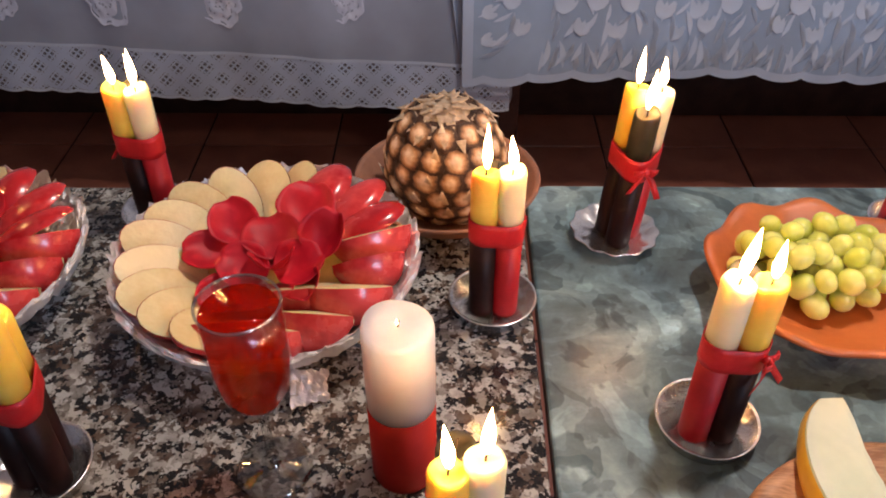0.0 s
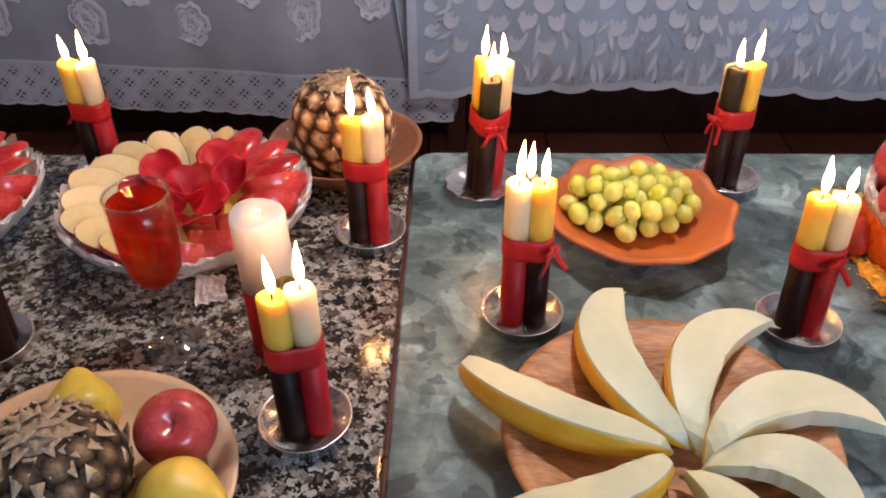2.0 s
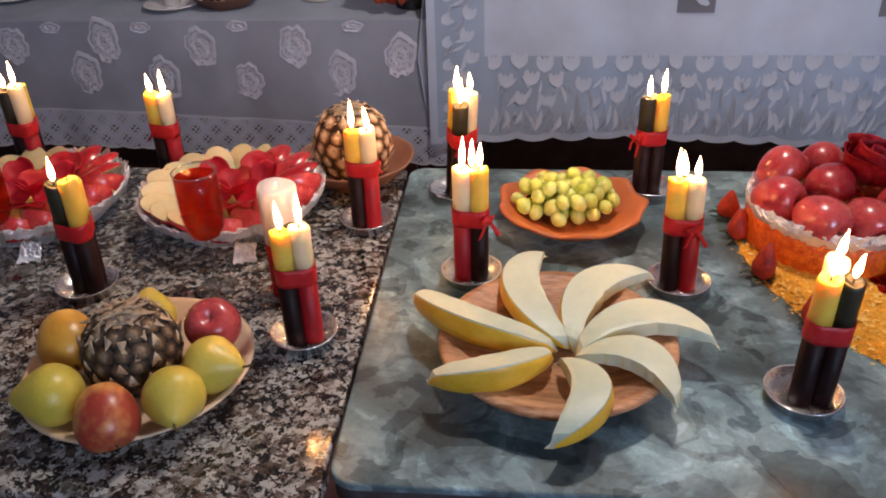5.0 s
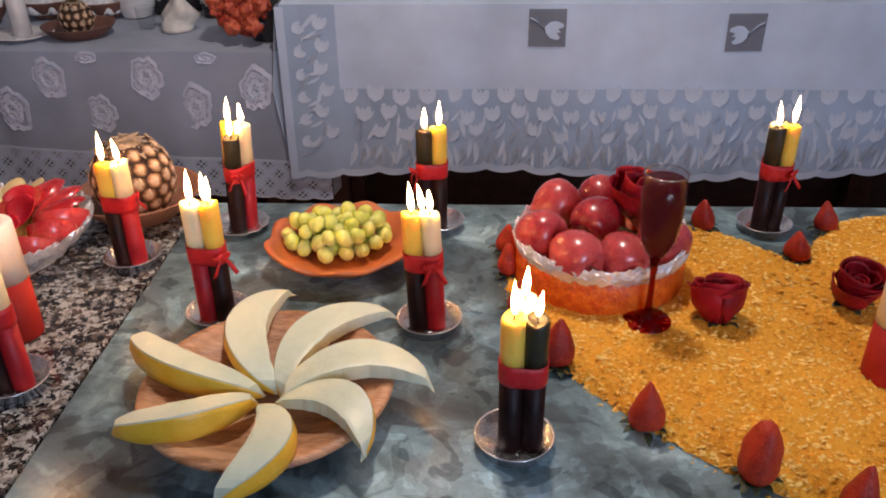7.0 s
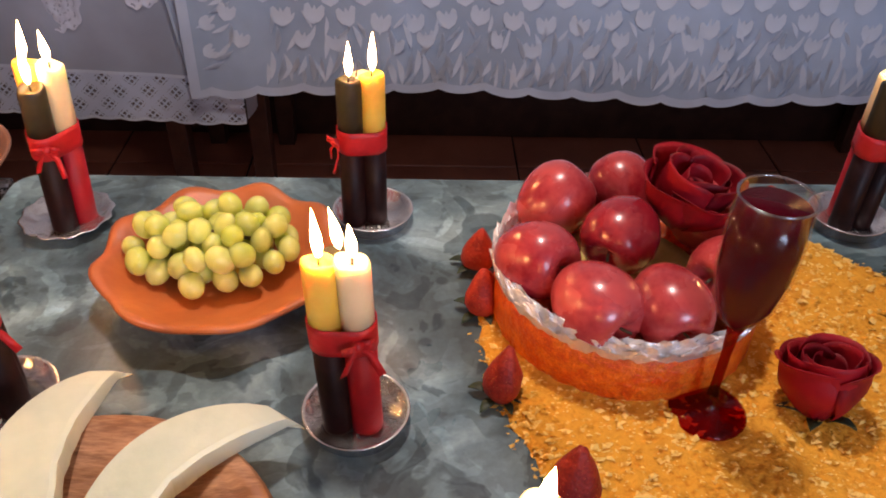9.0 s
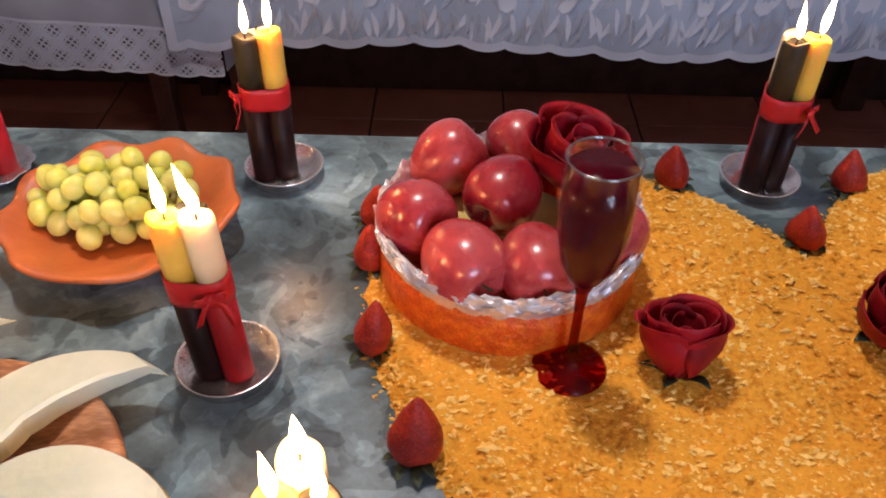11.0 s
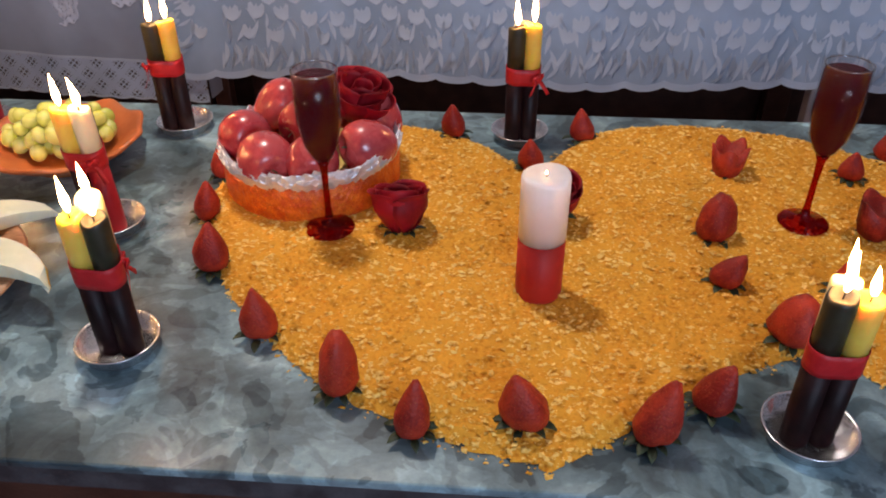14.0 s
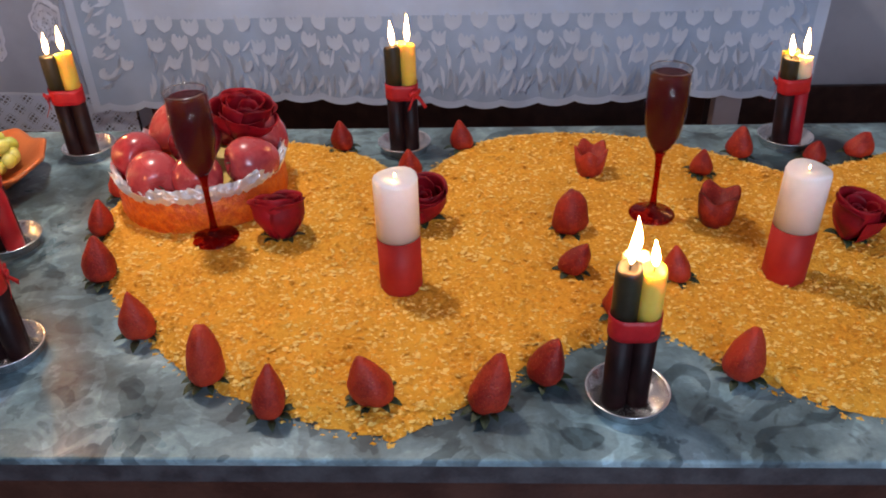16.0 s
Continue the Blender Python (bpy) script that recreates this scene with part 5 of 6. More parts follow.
def wedge_meshes(L, R, a0, a1):
    """A wedge cut from an apple: rounded skin and two flat faces that meet at the core."""
    skin, flesh = bmesh.new(), bmesh.new()
    n, k = 12, 6
    sk, fl = [], []
    for i in range(n + 1):
        u = -1 + 2 * i / n
        s = max(0.05, 1 - abs(u) ** 2.4) ** 0.5
        core = 0.25 * R * (1 - u * u)
        ring = [(L * u, (R * s) * math.cos(radians(a0 + (a1 - a0) * j / k)), (R * s) * math.sin(radians(a0 + (a1 - a0) * j / k))) for j in range(k + 1)]
        sk.append([skin.verts.new(p) for p in ring])
        fl.append([flesh.verts.new(p) for p in (ring[0], (L * u * 0.98, core * 0.2, core * 0.2), ring[-1])])
    for bm, g in ((skin, sk), (flesh, fl)):
        for p, q in zip(g, g[1:]):
            for j in range(len(p) - 1):
                bm.faces.new((p[j], q[j], q[j + 1], p[j + 1]))
        bmesh.ops.recalc_face_normals(bm, faces=bm.faces[:])
    return mesh_of(skin, "skin", M["slice_skin"]), mesh_of(flesh, "flesh", M["apple_flesh"], False)


cheeks = [cheek_meshes(0.044, 0.030, 0.016), cheek_meshes(0.042, 0.032, 0.019), cheek_meshes(0.046, 0.029, 0.015)]
wedges = [wedge_meshes(0.042, 0.040, 140, 205), wedge_meshes(0.036, 0.038, 135, 200)]


def apple_slice(m, meshes, label="apple slice with red skin and pale flesh"):
    t = thing("apple_slice", label, "apple slice", "apple slices on foil plates", m)
    part("skin", meshes[0], None, t)
    part("flesh", meshes[1], None, t, "pale cut flesh")


def slice_ring(cx, cy, r, z, seed):
    r2 = random.Random(seed)
    for k in range(10):  # cut faces up, fanned along the rim
        a = 84 + 18.5 * k + r2.uniform(-2, 2)
        m = pose(cx, cy, z, 0, 0, a) @ pose(r * (0.99 + r2.uniform(-0.03, 0.03)), 0, r2.uniform(-0.002, 0.003), 0, -24 + r2.uniform(-5, 5), 0) @ pose(0, 0, 0.002, -20 + r2.uniform(-6, 6), 0, 0)
        apple_slice(m, cheeks[k % 3], "apple slice lying with its pale cut face up")
    for k, a in enumerate((64, 42, 22)):  # skins up
        m = pose(cx, cy, z, 0, 0, a) @ pose(r * 0.98, 0, 0.006, 0, -20, 0) @ pose(0, 0, 0.004, 165 + r2.uniform(-10, 10), 0, 0)
        apple_slice(m, cheeks[(k + 1) % 3], "apple slice lying with its red skin up")
    for k, (a, q, turn, up) in enumerate(((8, 0.96, 24, 0.014), (-12, 0.98, 14, 0.010), (-34, 0.98, 4, 0.006), (-58, 1.04, -4, 0.003), (-82, 1.02, -2, 0.0), (-104, 1.0, 5, 0.0), (-48, 0.60, 10, -0.004))):  # wedges on edge
        c = Vector((cx + r * q * math.cos(radians(a)), cy + r * q * math.sin(radians(a)), z + up))
        m = pose(c.x, c.y + 0.018, c.z - 0.008, 0, 0, turn + r2.uniform(-4, 4))
        apple_slice(m, wedges[k % 2], "apple wedge on edge with red skin and a pale cut face")


def big_petal(w, h, cup, lip):
    def f(u, v):
        k = 2 * u - 1
        wide = math.sqrt(max(0.02, 1 - (1.05 * v - 0.42) ** 2 / 0.46)) if v > 0.4 else 0.35 + 0.65 * math.sin(math.pi / 2 * v / 0.4)
        return (w / 2 * k * wide, h * (v - 0.45), cup * (k * wide) ** 2 + cup * 0.7 * (v - 0.4) ** 2 * 3 - lip * max(0.0, v - 0.8) * 5 * (1 - 0.3 * k * k) + 0.001 * math.sin(8 * u + 6 * v))
    return mesh_of(sheet(f, 12, 12, 0.0007), "petal", M["fresh_petal"])


big_petals = [big_petal(0.050, 0.048, 0.013, 0.004), big_petal(0.044, 0.050, 0.020, 0.006), big_petal(0.060, 0.054, 0.012, 0.006)]


def loose_petal(m, kind):
    t = thing("rose_petal", "large bright red rose petal lying on the apple slices", "petal", "rose petals", m)
    part("blade", big_petals[kind], None, t)


for px_, py_, seed in ((0.173, 0.793, 4), (-0.160, 0.783, 9)):
    plate = foil_plate(px_, py_, 0.148, 0.053, 0.096, "round plate wrapped in crumpled foil on the granite", -0.002)
    part("lining", lathe([(0, 0.016), (0.086, 0.022), (0.10, 0.032), (0.086, 0.018), (0, 0.011)], 40), M["yellow_paper"], plate, "yellow lining")
    slice_ring(px_, py_, 0.102, 0.046, seed)
    for dx, dy, dz, kind, rx, ry, rz in ((-0.034, 0.030, 0.078, 0, 38, -8, 25), (0.030, 0.052, 0.080, 2, 30, 4, -8), (0.052, 0.012, 0.080, 1, 48, 14, -28), (0.004, 0.012, 0.074, 2, 20, 0, 15),
                                         (0.010, -0.022, 0.070, 1, 34, 0, 185), (-0.016, -0.018, 0.066, 0, 25, -20, 70), (0.030, -0.014, 0.066, 0, 20, 18, -60), (-0.052, 0.002, 0.064, 0, 14, -12, 95), (0.004, -0.046, 0.058, 2, 24, 4, 165), (0.040, -0.040, 0.054, 1, 28, 14, 205), (-0.030, -0.044, 0.054, 0, 16, -10, 130)):
        loose_petal(pose(px_ + dx * 1.08, py_ + dy * 1.1 - 0.004, dz - 0.014, rx - 6, ry, rz + seed), kind)

# scalloped plate of grapes
gp = thing("scalloped_plate", "orange terracotta plate with a wavy scalloped rim", "plate", m=pose(0.718, 0.785, 0.0))


def wavy(a, r, z, i):
    k = max(0.0, (r - 0.06) / 0.06)
    return r * (1 + 0.035 * k * math.cos(9 * a)), z + 0.004 * k * math.cos(9 * a + 0.4)


part("plate_body", lathe([(0, 0), (0.055, 0), (0.058, 0.004), (0.082, 0.018), (0.106, 0.034), (0.1125, 0.038), (0.114, 0.042), (0.110, 0.0435), (0.102, 0.040), (0.080, 0.025), (0.055, 0.014), (0, 0.012)], 108, wavy), M["terracotta"], gp)
bunch = thing("grape_bunch", "bunch of pale green grapes on the terracotta plate", "grapes", m=pose(0.708, 0.797, 0.006))
grape_me = mesh_of(ball(0.0115, 3, lambda c: Vector((c.x * 0.98, c.y * 0.98, c.z * 1.22))), "grape", M["grape"])
got = []
gr = random.Random(5)
for tries in range(6000):
    if len(got) >= 66:
        break
    x, y = gr.uniform(-0.078, 0.078), gr.uniform(-0.052, 0.045)
    if (x / 0.08) ** 2 + (y / 0.05) ** 2 > 1:
        continue
    zmin = 0.024 + max(0, math.hypot(x, y) - 0.05) * 0.5
    for lvl in range(4):
        z = zmin + lvl * 0.0125
        if z > 0.024 + 0.041 * (1 - (x / 0.095) ** 2 - (y / 0.065) ** 2) + 0.008:
            break
        if all((x - a) ** 2 + (y - b) ** 2 + (z - c) ** 2 > 0.0194 ** 2 for a, b, c in got):
            got.append((x, y, z))
            break
for x, y, z in got:
    s = gr.uniform(0.88, 1.1)
    part("grape", grape_me, None, bunch, m=pose(x, y, z, gr.uniform(-80, 80), gr.uniform(-80, 80), 0) @ Matrix.Scale(s, 4))
part("stalk", tube([(-0.06, 0.0, 0.035), (-0.02, 0.004, 0.05), (0.02, -0.002, 0.048), (0.055, 0.004, 0.035)], 0.0022, 6), M["stem"], bunch)

# wooden plate of melon
wp = thing("wooden_plate", "round turned wooden plate with a raised rim", "plate", m=pose(0.683, 0.441, 0.0))
part("plate_body", lathe([(0, 0), (0.075, 0), (0.08, 0.005), (0.125, 0.026), (0.140, 0.036), (0.1435, 0.040), (0.140, 0.0435), (0.130, 0.043), (0.124, 0.039), (0.121, 0.0395), (0.100, 0.030), (0.098, 0.0285), (0.080, 0.023), (0.078, 0.0215), (0, 0.0205)], 72), M["wood_plate"], wp)


def melon_meshes(L, ho, hi, th):
    flesh, rind = bmesh.new(), bmesh.new()
    n = 22
    rows = []
    for i in range(n + 1):
        u = i / n
        s = max(0.0, math.sin(math.pi * u ** 1.06))
        x = L * u
        yo, yi = ho * s ** 0.56 + 0.0005, hi * s ** 1.1
        t = th * s ** 0.36 + 0.001
        rows.append((x, yo, yi, t))
    fr, rr = [], []
    for x, yo, yi, t in rows:
        mid = (yo + yi) / 2
        bump = 0.0016 * noise.noise((x * 55, ho * 90, 0)) + 0.0012 * noise.noise((x * 160, ho * 50, 4))
        fr.append([flesh.verts.new(p) for p in ((x, yo - 0.006, 0.0), (x, yi + bump, 0.30 * t), (x, yi + bump, 0.86 * t), (x, yi + 0.004 + bump, 0.90 * t), (x, mid, 0.95 * t), (x, yo - 0.0014, 0.98 * t), (x, yo - 0.0004, 0.90 * t))])
        rr.append([rind.verts.new(p) for p in ((x, yo - 0.0062, -0.0005), (x, yo + 0.001, 0.22 * t), (x, yo + 0.003, 0.55 * t), (x, yo + 0.0012, 0.78 * t), (x, yo + 0.0004, 0.90 * t), (x, yo - 0.0002, 0.925 * t))])
    for bm, g in ((flesh, fr), (rind, rr)):
        for p, q in zip(g, g[1:]):
            for k in range(len(p) - 1):
                bm.faces.new((p[k], q[k], q[k + 1], p[k + 1]))
        if bm is flesh:
            for p, q in zip(g, g[1:]):
                bm.faces.new((p[-1], q[-1], q[0], p[0]))
    return mesh_of(flesh, "flesh", M["flesh"], False), mesh_of(rind, "rind", M["rind"])


CX, CY = 0.691, 0.410
for tx, ty, ho, th, base, roll in ((0.665, 0.629, 0.070, 0.030, 0.036, 0), (0.811, 0.583, 0.066, 0.030, 0.036, 0), (0.871, 0.441, 0.066, 0.032, 0.038, 0), (0.811, 0.331, 0.060, 0.030, 0.036, 0),
                                     (0.677, 0.263, 0.060, 0.036, 0.033, 0), (0.536, 0.354, 0.048, 0.036, 0.034, 5), (0.501, 0.519, 0.052, 0.038, 0.034, 4)):
    d = Vector((tx - CX, ty - CY))
    u = d.normalized() * 0.012
    a = math.degrees(math.atan2(d.y, d.x))
    L = d.length - 0.012
    f_me, r_me = melon_meshes(L, ho, ho * 0.30, th)
    t = thing("melon_slice", "crescent slice of yellow melon with pale green flesh", "melon slice", "melon slices on the wooden plate", pose(CX + u.x, CY + u.y, base, roll, 0, a) @ pose(0, -ho * 0.12, 0))
    part("flesh", f_me, None, t, "pale green white flesh")
    part("rind", r_me, None, t, "yellow rind")

# pineapples
eye_me = {}
for nm in ("pine_eye", "pine_dark"):
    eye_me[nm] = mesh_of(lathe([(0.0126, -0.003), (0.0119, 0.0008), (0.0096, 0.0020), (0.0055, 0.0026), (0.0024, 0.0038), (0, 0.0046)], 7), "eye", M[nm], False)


def pineapple(x, y, z, r, h, kind, label, rows=8, es=1.12):
    t = thing("pineapple", label, "pineapple", "pineapples", pose(x, y, z))
    part("core", lathe([(0, 0.0)] + [(r * 0.95 * math.sin(math.pi * (0.12 + 0.78 * k / 10)) ** 0.55, h * k / 10) for k in range(11)] + [(0, h)], 30), M["pine_core"], t)
    for j in range(rows):
        v = (j + 0.5) / rows
        rr = r * math.sin(math.pi * (0.12 + 0.78 * v)) ** 0.55
        n = max(6, round(2 * math.pi * rr / (0.0212 * es)))
        slope = math.degrees(math.atan2(r * (math.sin(math.pi * (0.12 + 0.78 * (v + 0.05))) ** 0.55 - math.sin(math.pi * (0.12 + 0.78 * max(0, v - 0.05))) ** 0.55), h * 0.1))
        for k in range(n):
            a = 360 * (k + 0.5 * (j % 2)) / n
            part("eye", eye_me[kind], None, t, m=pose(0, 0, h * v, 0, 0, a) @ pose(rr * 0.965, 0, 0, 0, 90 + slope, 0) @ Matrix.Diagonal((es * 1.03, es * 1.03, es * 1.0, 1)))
            part("bract", bract_me, None, t, m=pose(0, 0, h * v - 0.004, 0, 0, a + 4 * math.sin(7 * k)) @ pose(rr * 1.0, 0, 0, 0, slope - 74 + 12 * math.sin(3 * k + j), 0) @ Matrix.Scale(1.35 + 0.25 * math.sin(5 * k + 2 * j), 4))
    # the scar left by the cut crown, ringed with dry leaf stubs
    part("crown_scar", lathe([(0, h + 0.006), (r * 0.22, h + 0.006), (r * 0.40, h + 0.001), (r * 0.45, h - 0.008), (0, h - 0.01)], 18), M["pine_top"], t, "dry pale leaf scar")
    for k in range(46):
        a, q = k * 137.5, 0.08 + 0.66 * k / 46
        part("leaf_stub", calyx_top, None, t, m=pose(0, 0, h + 0.002 - 0.030 * (q - 0.3), 0, 0, a) @ pose(r * q, 0, 0, 0, 16 + 62 * (q - 0.15) - 7 * math.sin(4 * k), 0) @ Matrix.Scale(0.9 + 0.15 * math.sin(3 * k), 4))


calyx_top = mesh_of(sheet(lambda u, v: (0.016 * u, 0.006 * (v - 0.5) * 2 * (1 - u) ** 0.8, 0.004 + 0.005 * u * u), 4, 2, 0.0008), "leaf_stub", M["pine_top"])


bract_me = mesh_of(sheet(lambda u, v: (0.013 * u, 0.0045 * (v - 0.5) * 2 * (1 - u) ** 0.7, 0.002 * u * u), 3, 2, 0.0006), "bract", M["bract"])


def bowl(name, label, x, y, z, r, h, foot, material, cat="bowl", group=""):
    t = thing(name, label, cat, group, pose(x, y, z))
    part("bowl_body", lathe([(0, 0), (foot, 0), (foot * 1.04, 0.003), (foot + (r - foot) * 0.6, h * 0.5), (r * 0.98, h * 0.93), (r, h), (r * 0.975, h * 1.03), (r * 0.93, h * 0.96), (foot + (r - foot) * 0.5, h * 0.5), (foot, 0.009), (0, 0.008)], 56), material, t)
    return t


bowl("clay_bowl", "shallow brown clay bowl holding a pineapple", 0.347, 0.941, -0.002, 0.105, 0.046, 0.058, M["clay"])
pineapple(0.345, 0.937, 0.008, 0.066, 0.122, "pine_eye", "golden brown pineapple with its crown cut off, in a clay bowl", 6, 1.28)
bowl("fruit_dish", "wide tan ceramic dish full of fruit", 0.184, 0.382, -0.002, 0.136, 0.032, 0.085, M["tan"], "dish")
pineapple(0.183, 0.376, 0.008, 0.056, 0.098, "pine_dark", "dark small pineapple with its crown cut off, among fruit", 6, 1.0)


def pear_shape(c, r=0.032):
    n = c.normalized()
    k = 1.0 if n.z < 0.1 else 1 - 0.36 * min(1, (n.z - 0.1) / 0.7) ** 1.2
    return Vector((n.x * r * k, n.y * r * k, n.z * r * (1.0 if n.z < 0 else 1.25)))


pear_me = mesh_of(ball(1, 4, pear_shape), "pear", M["pear"])
pear_stalk = mesh_of(tube([(0, 0, 0.037), (0.001, 0, 0.044), (0.004, 0.001, 0.050)], 0.0016, 6), "stalk", M["stem"])


def pear(x, y, z, rx, rz, s):
    t = thing("pear", "ripe yellow pear on the fruit dish", "pear", "fruit on the tan dish", pose(x, y, z, rx, 0, rz) @ Matrix.Scale(s, 4))
    part("skin", pear_me, None, t)
    part("stalk", pear_stalk, None, t)


pear(0.175, 0.448, 0.050, 60, 200, 1.0)
pear(0.287, 0.356, 0.052, 80, 75, 1.05)
pear(0.261, 0.302, 0.050, 92, 20, 1.08)
pear(0.124, 0.296, 0.052, 86, -75, 1.1)
apple(0.265, 0.425, 0.054, 35, 20, 0.98, "shiny red apple on the fruit dish", "fruit on the tan dish")
for nm, x, y, s, mt, lab in (("orange", 0.093, 0.394, 1.02, "orange_fruit", "smooth orange-yellow fruit on the tan dish"), ("peach", 0.199, 0.268, 0.98, "peach", "red and yellow blushed peach on the tan dish")):
    t = thing(nm, lab, nm, "fruit on the tan dish", pose(x, y, 0.050, 130, 0, 30) @ Matrix.Scale(s, 4))
    part("skin", ball(1, 4, apple_shape), M[mt], t)
    part("stalk", stalk_me, None, t)

# ---- things on the back tables ----
LZ, RZ = 0.0125, 0.1445


def white_plate(x, y, candle_h, lit):
    t = thing("white_plate", "white porcelain plate under a white candle", "plate", "white plates", pose(x, y, LZ))
    part("plate_body", lathe([(0, 0), (0.05, 0), (0.055, 0.003), (0.085, 0.011), (0.088, 0.013), (0.084, 0.0145), (0.05, 0.007), (0, 0.006)], 40), M["porcelain"], t)
    c = thing("white_candle", "tall white candle on a white plate", "candle", "white candles", pose(x, y, LZ + 0.0065))
    part("wax", lathe([(0, 0), (0.026, 0), (0.026, candle_h), (0.02, candle_h + 0.001), (0, candle_h - 0.003)], 28), M["porcelain"], c)
    part("wick", wick_me, None, c, m=pose(0, 0, candle_h - 0.003))
    if lit:
        part("flame", flames[0], None, c, m=pose(0, 0, candle_h + 0.002) @ Matrix.Scale(0.6, 4))


white_plate(-0.415, 2.05, 0.155, True)
white_plate(-0.985, 2.16, 0.20, False)
bowl("clay_dish", "wide brown clay dish holding a small pineapple", -0.256, 2.075, LZ, 0.105, 0.034, 0.07, M["dark_clay"], "dish", "clay bowls on the back table")
pineapple(-0.258, 2.075, LZ + 0.009, 0.046, 0.085, "pine_eye", "small pineapple with leaves in a clay dish", 4)
pl = thing("pineapple_leaves", "grey-green crown of pineapple leaves", "leaves", m=pose(-0.258, 2.075, LZ + 0.092))
for k in range(14):
    part("leaf", tube([(0.004, 0, -0.006), (0.013, 0, 0.035), (0.016 + 0.008 * (k % 3), 0, 0.095 + 0.03 * (k % 2))], 0.011, 5, 0.3), M["sepal"], pl, m=pose(0, 0, 0, 0, 0, k * 137))
for x, y, r in ((-0.46, 2.31, 0.085), (-0.275, 2.30, 0.085), (-0.805, 2.20, 0.075), (-0.618, 2.20, 0.08), (-1.25, 2.2, 0.085)):
    bowl("clay_bowl", "brown clay bowl on the grey tablecloth", x, y, LZ, r, 0.055, 0.045, M["dark_clay"], "bowl", "clay bowls on the back table")
    c = thing("folded_napkin", "white folded cloth heaped in a clay bowl", "cloth", "white napkins", pose(x, y, LZ + 0.03))
    part("fold", ball(r * 0.82, 4, lambda v: Vector((v.x * (1 + 0.3 * noise.noise(v * 28)), v.y * (1 + 0.3 * noise.noise(v * 31)), max(-0.012, v.z * 0.95 + 0.03 * noise.noise(v * 34) + 0.012 * noise.noise(v * 80))))), M["porcelain"], c)
gl = thing("water_glass", "small clear drinking glass", "glass", m=pose(-0.085, 2.16, LZ))
part("glass_body", lathe([(0, 0), (0.024, 0), (0.030, 0.065), (0.0285, 0.065), (0.0228, 0.003), (0, 0.003)], 28), M["clear"], gl)
bowl("white_pot", "white glazed pot on the grey tablecloth", -0.175, 2.32, LZ, 0.07, 0.075, 0.045, M["porcelain"], "pot")
st = thing("figurine", "small white plaster figurine", "figurine", m=pose(0.018, 2.13, LZ))
sbm = lathe([(0, 0), (0.046, 0), (0.048, 0.012), (0.040, 0.022), (0.042, 0.045), (0.036, 0.070), (0.020, 0.095), (0.016, 0.110), (0.026, 0.128), (0.024, 0.148), (0, 0.160)], 24,
            lambda a, r, z, i: (r * (1 + (0.30 * math.sin(2 * a + z * 40) + 0.35 * noise.noise((math.cos(a) * 2, math.sin(a) * 2, z * 60))) * (z > 0.015)), z))
for v in sbm.verts:
    v.co.x += 0.016 * math.sin(v.co.z * 22)
st_me = mesh_of(sbm, "figurine", M["plaster"])
part("plaster_body", st_me, None, st)
for x, y, r, h in ((-0.10, 2.36, 0.036, 0.16), (0.075, 2.30, 0.03, 0.13), (-0.02, 2.40, 0.045, 0.19)):
    dv = thing("dark_vase", "black vase with white painted bands on the grey tablecloth", "vase", "dark vases", pose(x, y, LZ))
    part("vase_body", lathe([(0, 0), (r * 0.8, 0), (r, h * 0.25), (r * 1.05, h * 0.55), (r * 0.7, h * 0.85), (r * 0.75, h), (r * 0.65, h), (r * 0.6, h * 0.85), (0, h * 0.5)], 28), M["black_dish"], dv)
    part("painted_band", lathe([(r * 1.02, h * 0.33), (r * 1.068, h * 0.40), (r * 1.075, h * 0.50), (r * 1.05, h * 0.52), (r * 0.98, h * 0.36)], 28, lambda a, q, z, i: (q, z + 0.008 * math.sin(5 * a))), M["porcelain"], dv)
fl = thing("flower_vase", "dark vase with a drooping bunch of orange-red flowers", "vase", m=pose(0.315, 2.04, LZ))
part("vase_body", lathe([(0, 0), (0.045, 0), (0.052, 0.03), (0.052, 0.09), (0.040, 0.13), (0.036, 0.13), (0.046, 0.08), (0.04, 0.006), (0, 0.006)], 30), M["black_dish"], fl)
ruffled = [mesh_of(ball(0.021, 3, lambda v, k=k: v * (1 + 0.7 * noise.noise(v * 95 + Vector((k, 0, 0))) + 0.3 * noise.noise(v * 230))), "blossom", M["blossom"]) for k in range(4)]
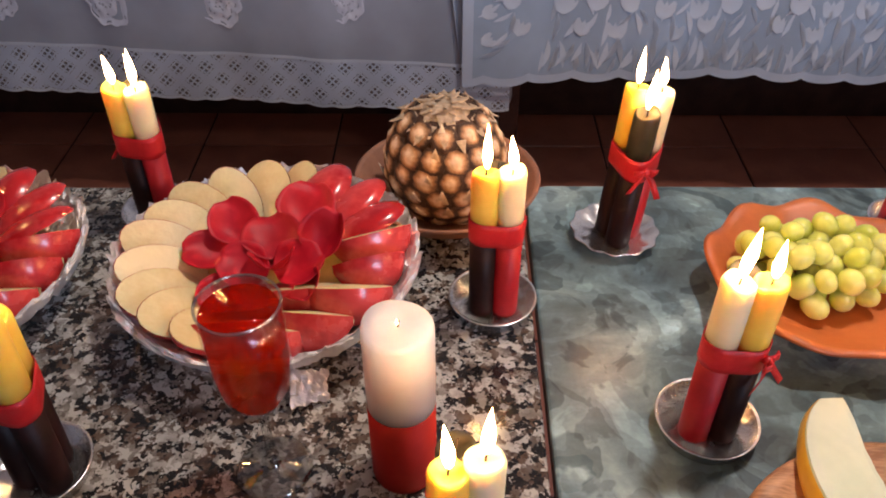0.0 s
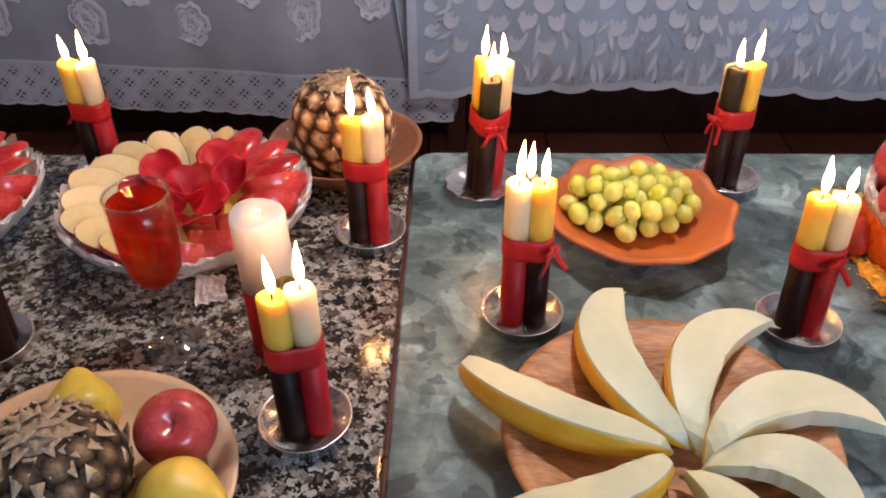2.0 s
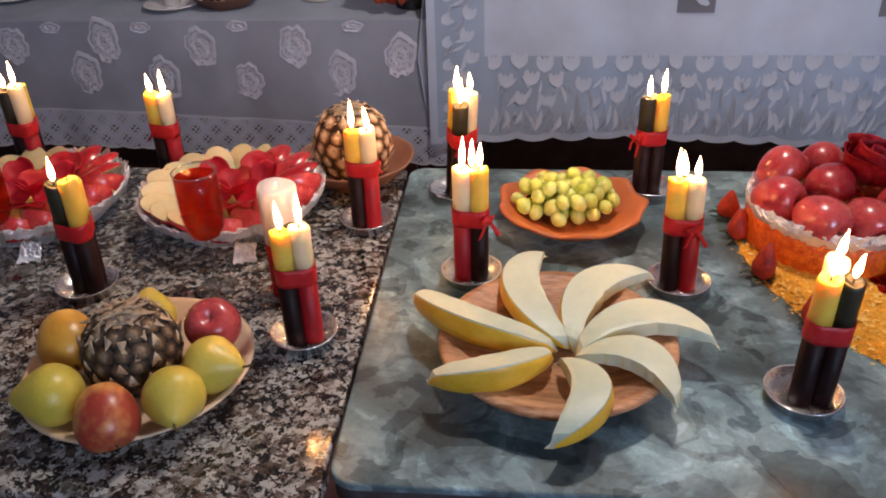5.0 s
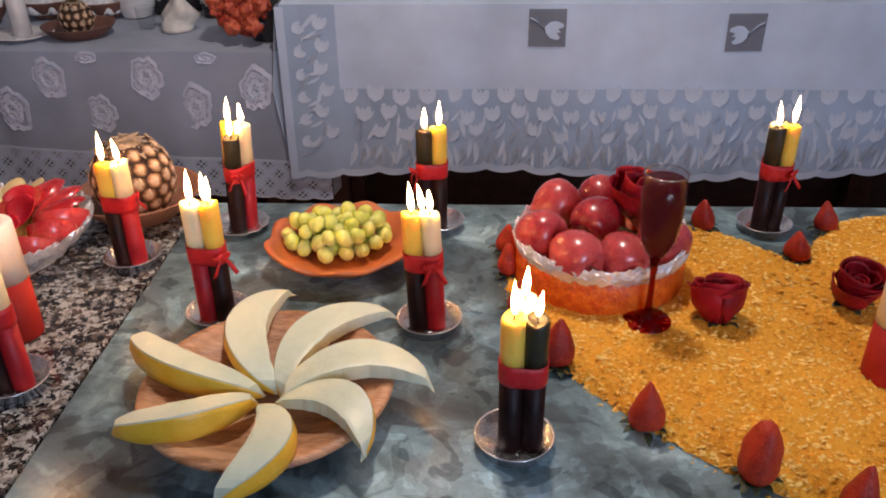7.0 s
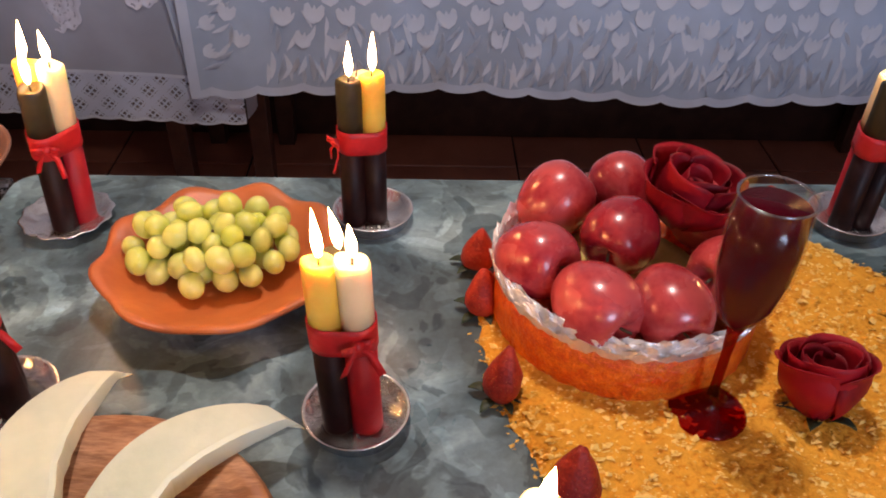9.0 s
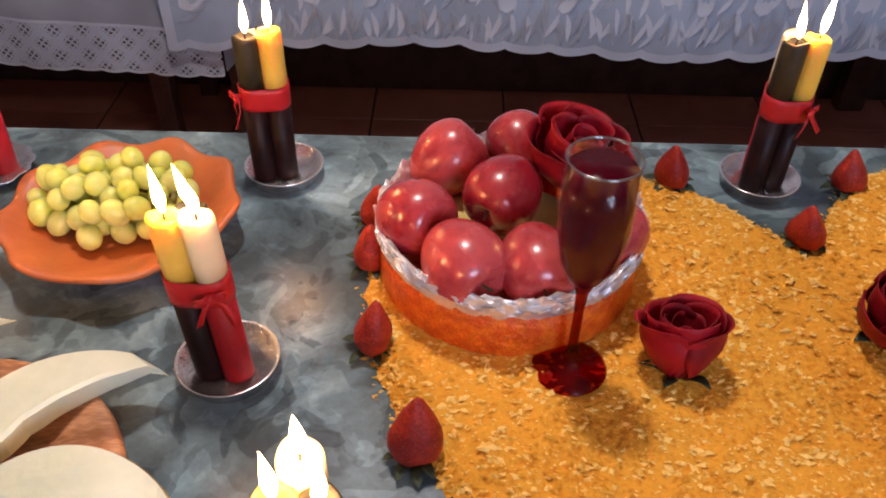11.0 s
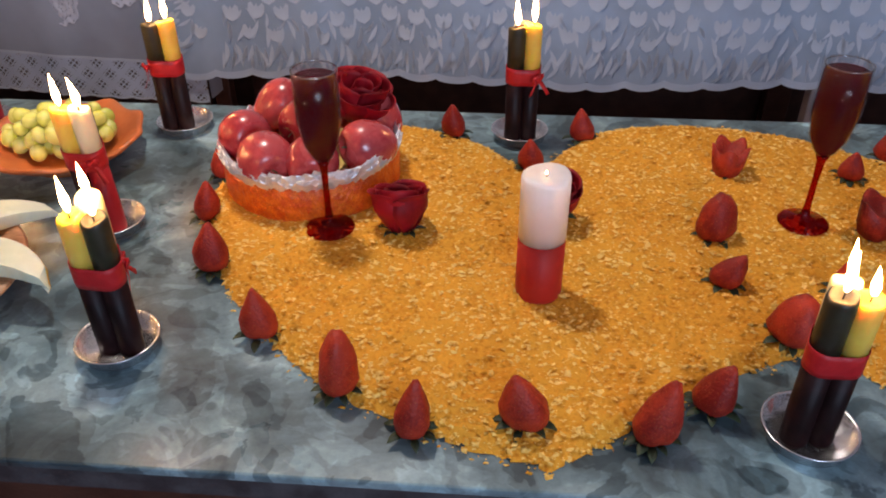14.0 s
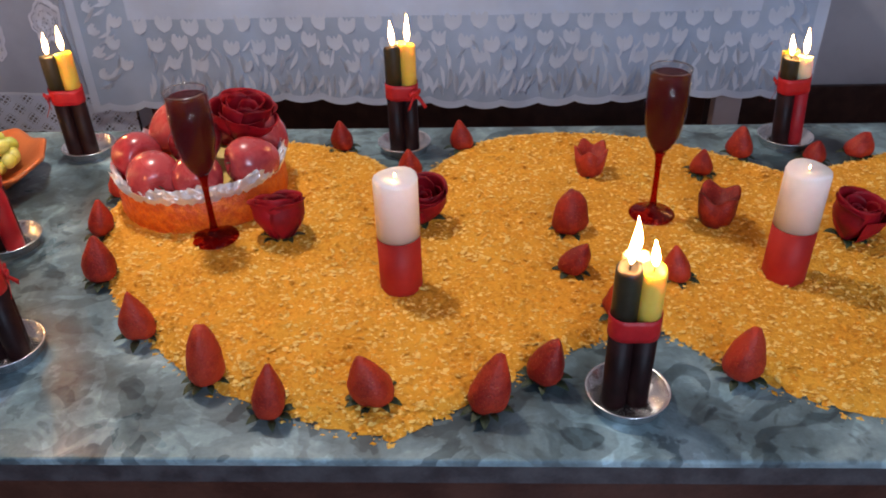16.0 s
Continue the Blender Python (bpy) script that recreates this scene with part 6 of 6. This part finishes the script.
for k in range(58):
    a, q = k * 2.399, math.sqrt(k / 58)
    dx = -0.062 + 0.075 * q * math.cos(a)
    part("blossom", ruffled[k % 4], None, fl, m=pose(dx, -0.035 + 0.045 * q * math.sin(a * 1.7), 0.125 + 0.085 * q * math.sin(a) - 0.25 * max(0.0, dx + 0.04), 40 * k, 25 * k, 50 * k) @ Matrix.Scale(0.8 + 0.3 * abs(math.sin(k * 1.3)), 4))
pale_me = [r_.copy() for r_ in ruffled]
for r_ in pale_me:
    r_.materials[0] = M["plaster"]
for k, (dx, dz) in enumerate(((-0.005, 0.05), (-0.02, 0.085), (-0.035, 0.06), (-0.10, 0.055))):
    part("pale_blossom", pale_me[k], None, fl, m=pose(dx, -0.062, dz, 30 * k, 0, 80 * k) @ Matrix.Scale(0.45, 4))
jr = thing("jar", "brown jar with a gold flower", "jar", m=pose(0.545, 1.99, RZ))
part("jar_body", lathe([(0, 0), (0.047, 0), (0.05, 0.005), (0.05, 0.11), (0.042, 0.125), (0, 0.125)], 36), M["jar"], jr)
for k in range(8):
    part("gold_petal", sheet(lambda u, v: ((0.005 + 0.018 * u), 0, 0.010 * (v - 0.5) * math.sin(math.pi * (0.15 + 0.8 * u))), 4, 2, 0.0008), M["gold"], jr, m=pose(0, -0.0515, 0.045, 0, 45 * k, 0))
bowl("black_dish", "black glazed dish on the white tablecloth", 0.708, 2.08, RZ, 0.085, 0.03, 0.05, M["black_dish"], "dish")
bowl("clay_dish", "orange clay dish on the white tablecloth", 0.917, 2.05, RZ, 0.085, 0.035, 0.05, M["clay"], "dish")
sp = thing("leaf_sprig", "small sprig of green and white leaves", "leaves", m=pose(1.85, 1.955, RZ))
for k in range(9):
    part("leaf", calyx_leaf, None, sp, m=pose(0.02 * math.sin(k * 2), 0.01 * math.cos(k * 2), 0.001, 0, 0, 40 * k) @ Matrix.Scale(1.8, 4))

# ---- floor tiles ----
tile_me = mesh_of(block(-0.197, 0.197, -0.197, 0.197, -0.006, 0.0, 0.002, 1), "tile", M["tile"], False)
for i in range(17):
    for j in range(13):
        part("tile", tile_me, None, floor, m=pose(X0 + 0.1 + 0.4 * i, Y0 - 0.15 + 0.2 + 0.4 * j + 0.0, FLOOR))
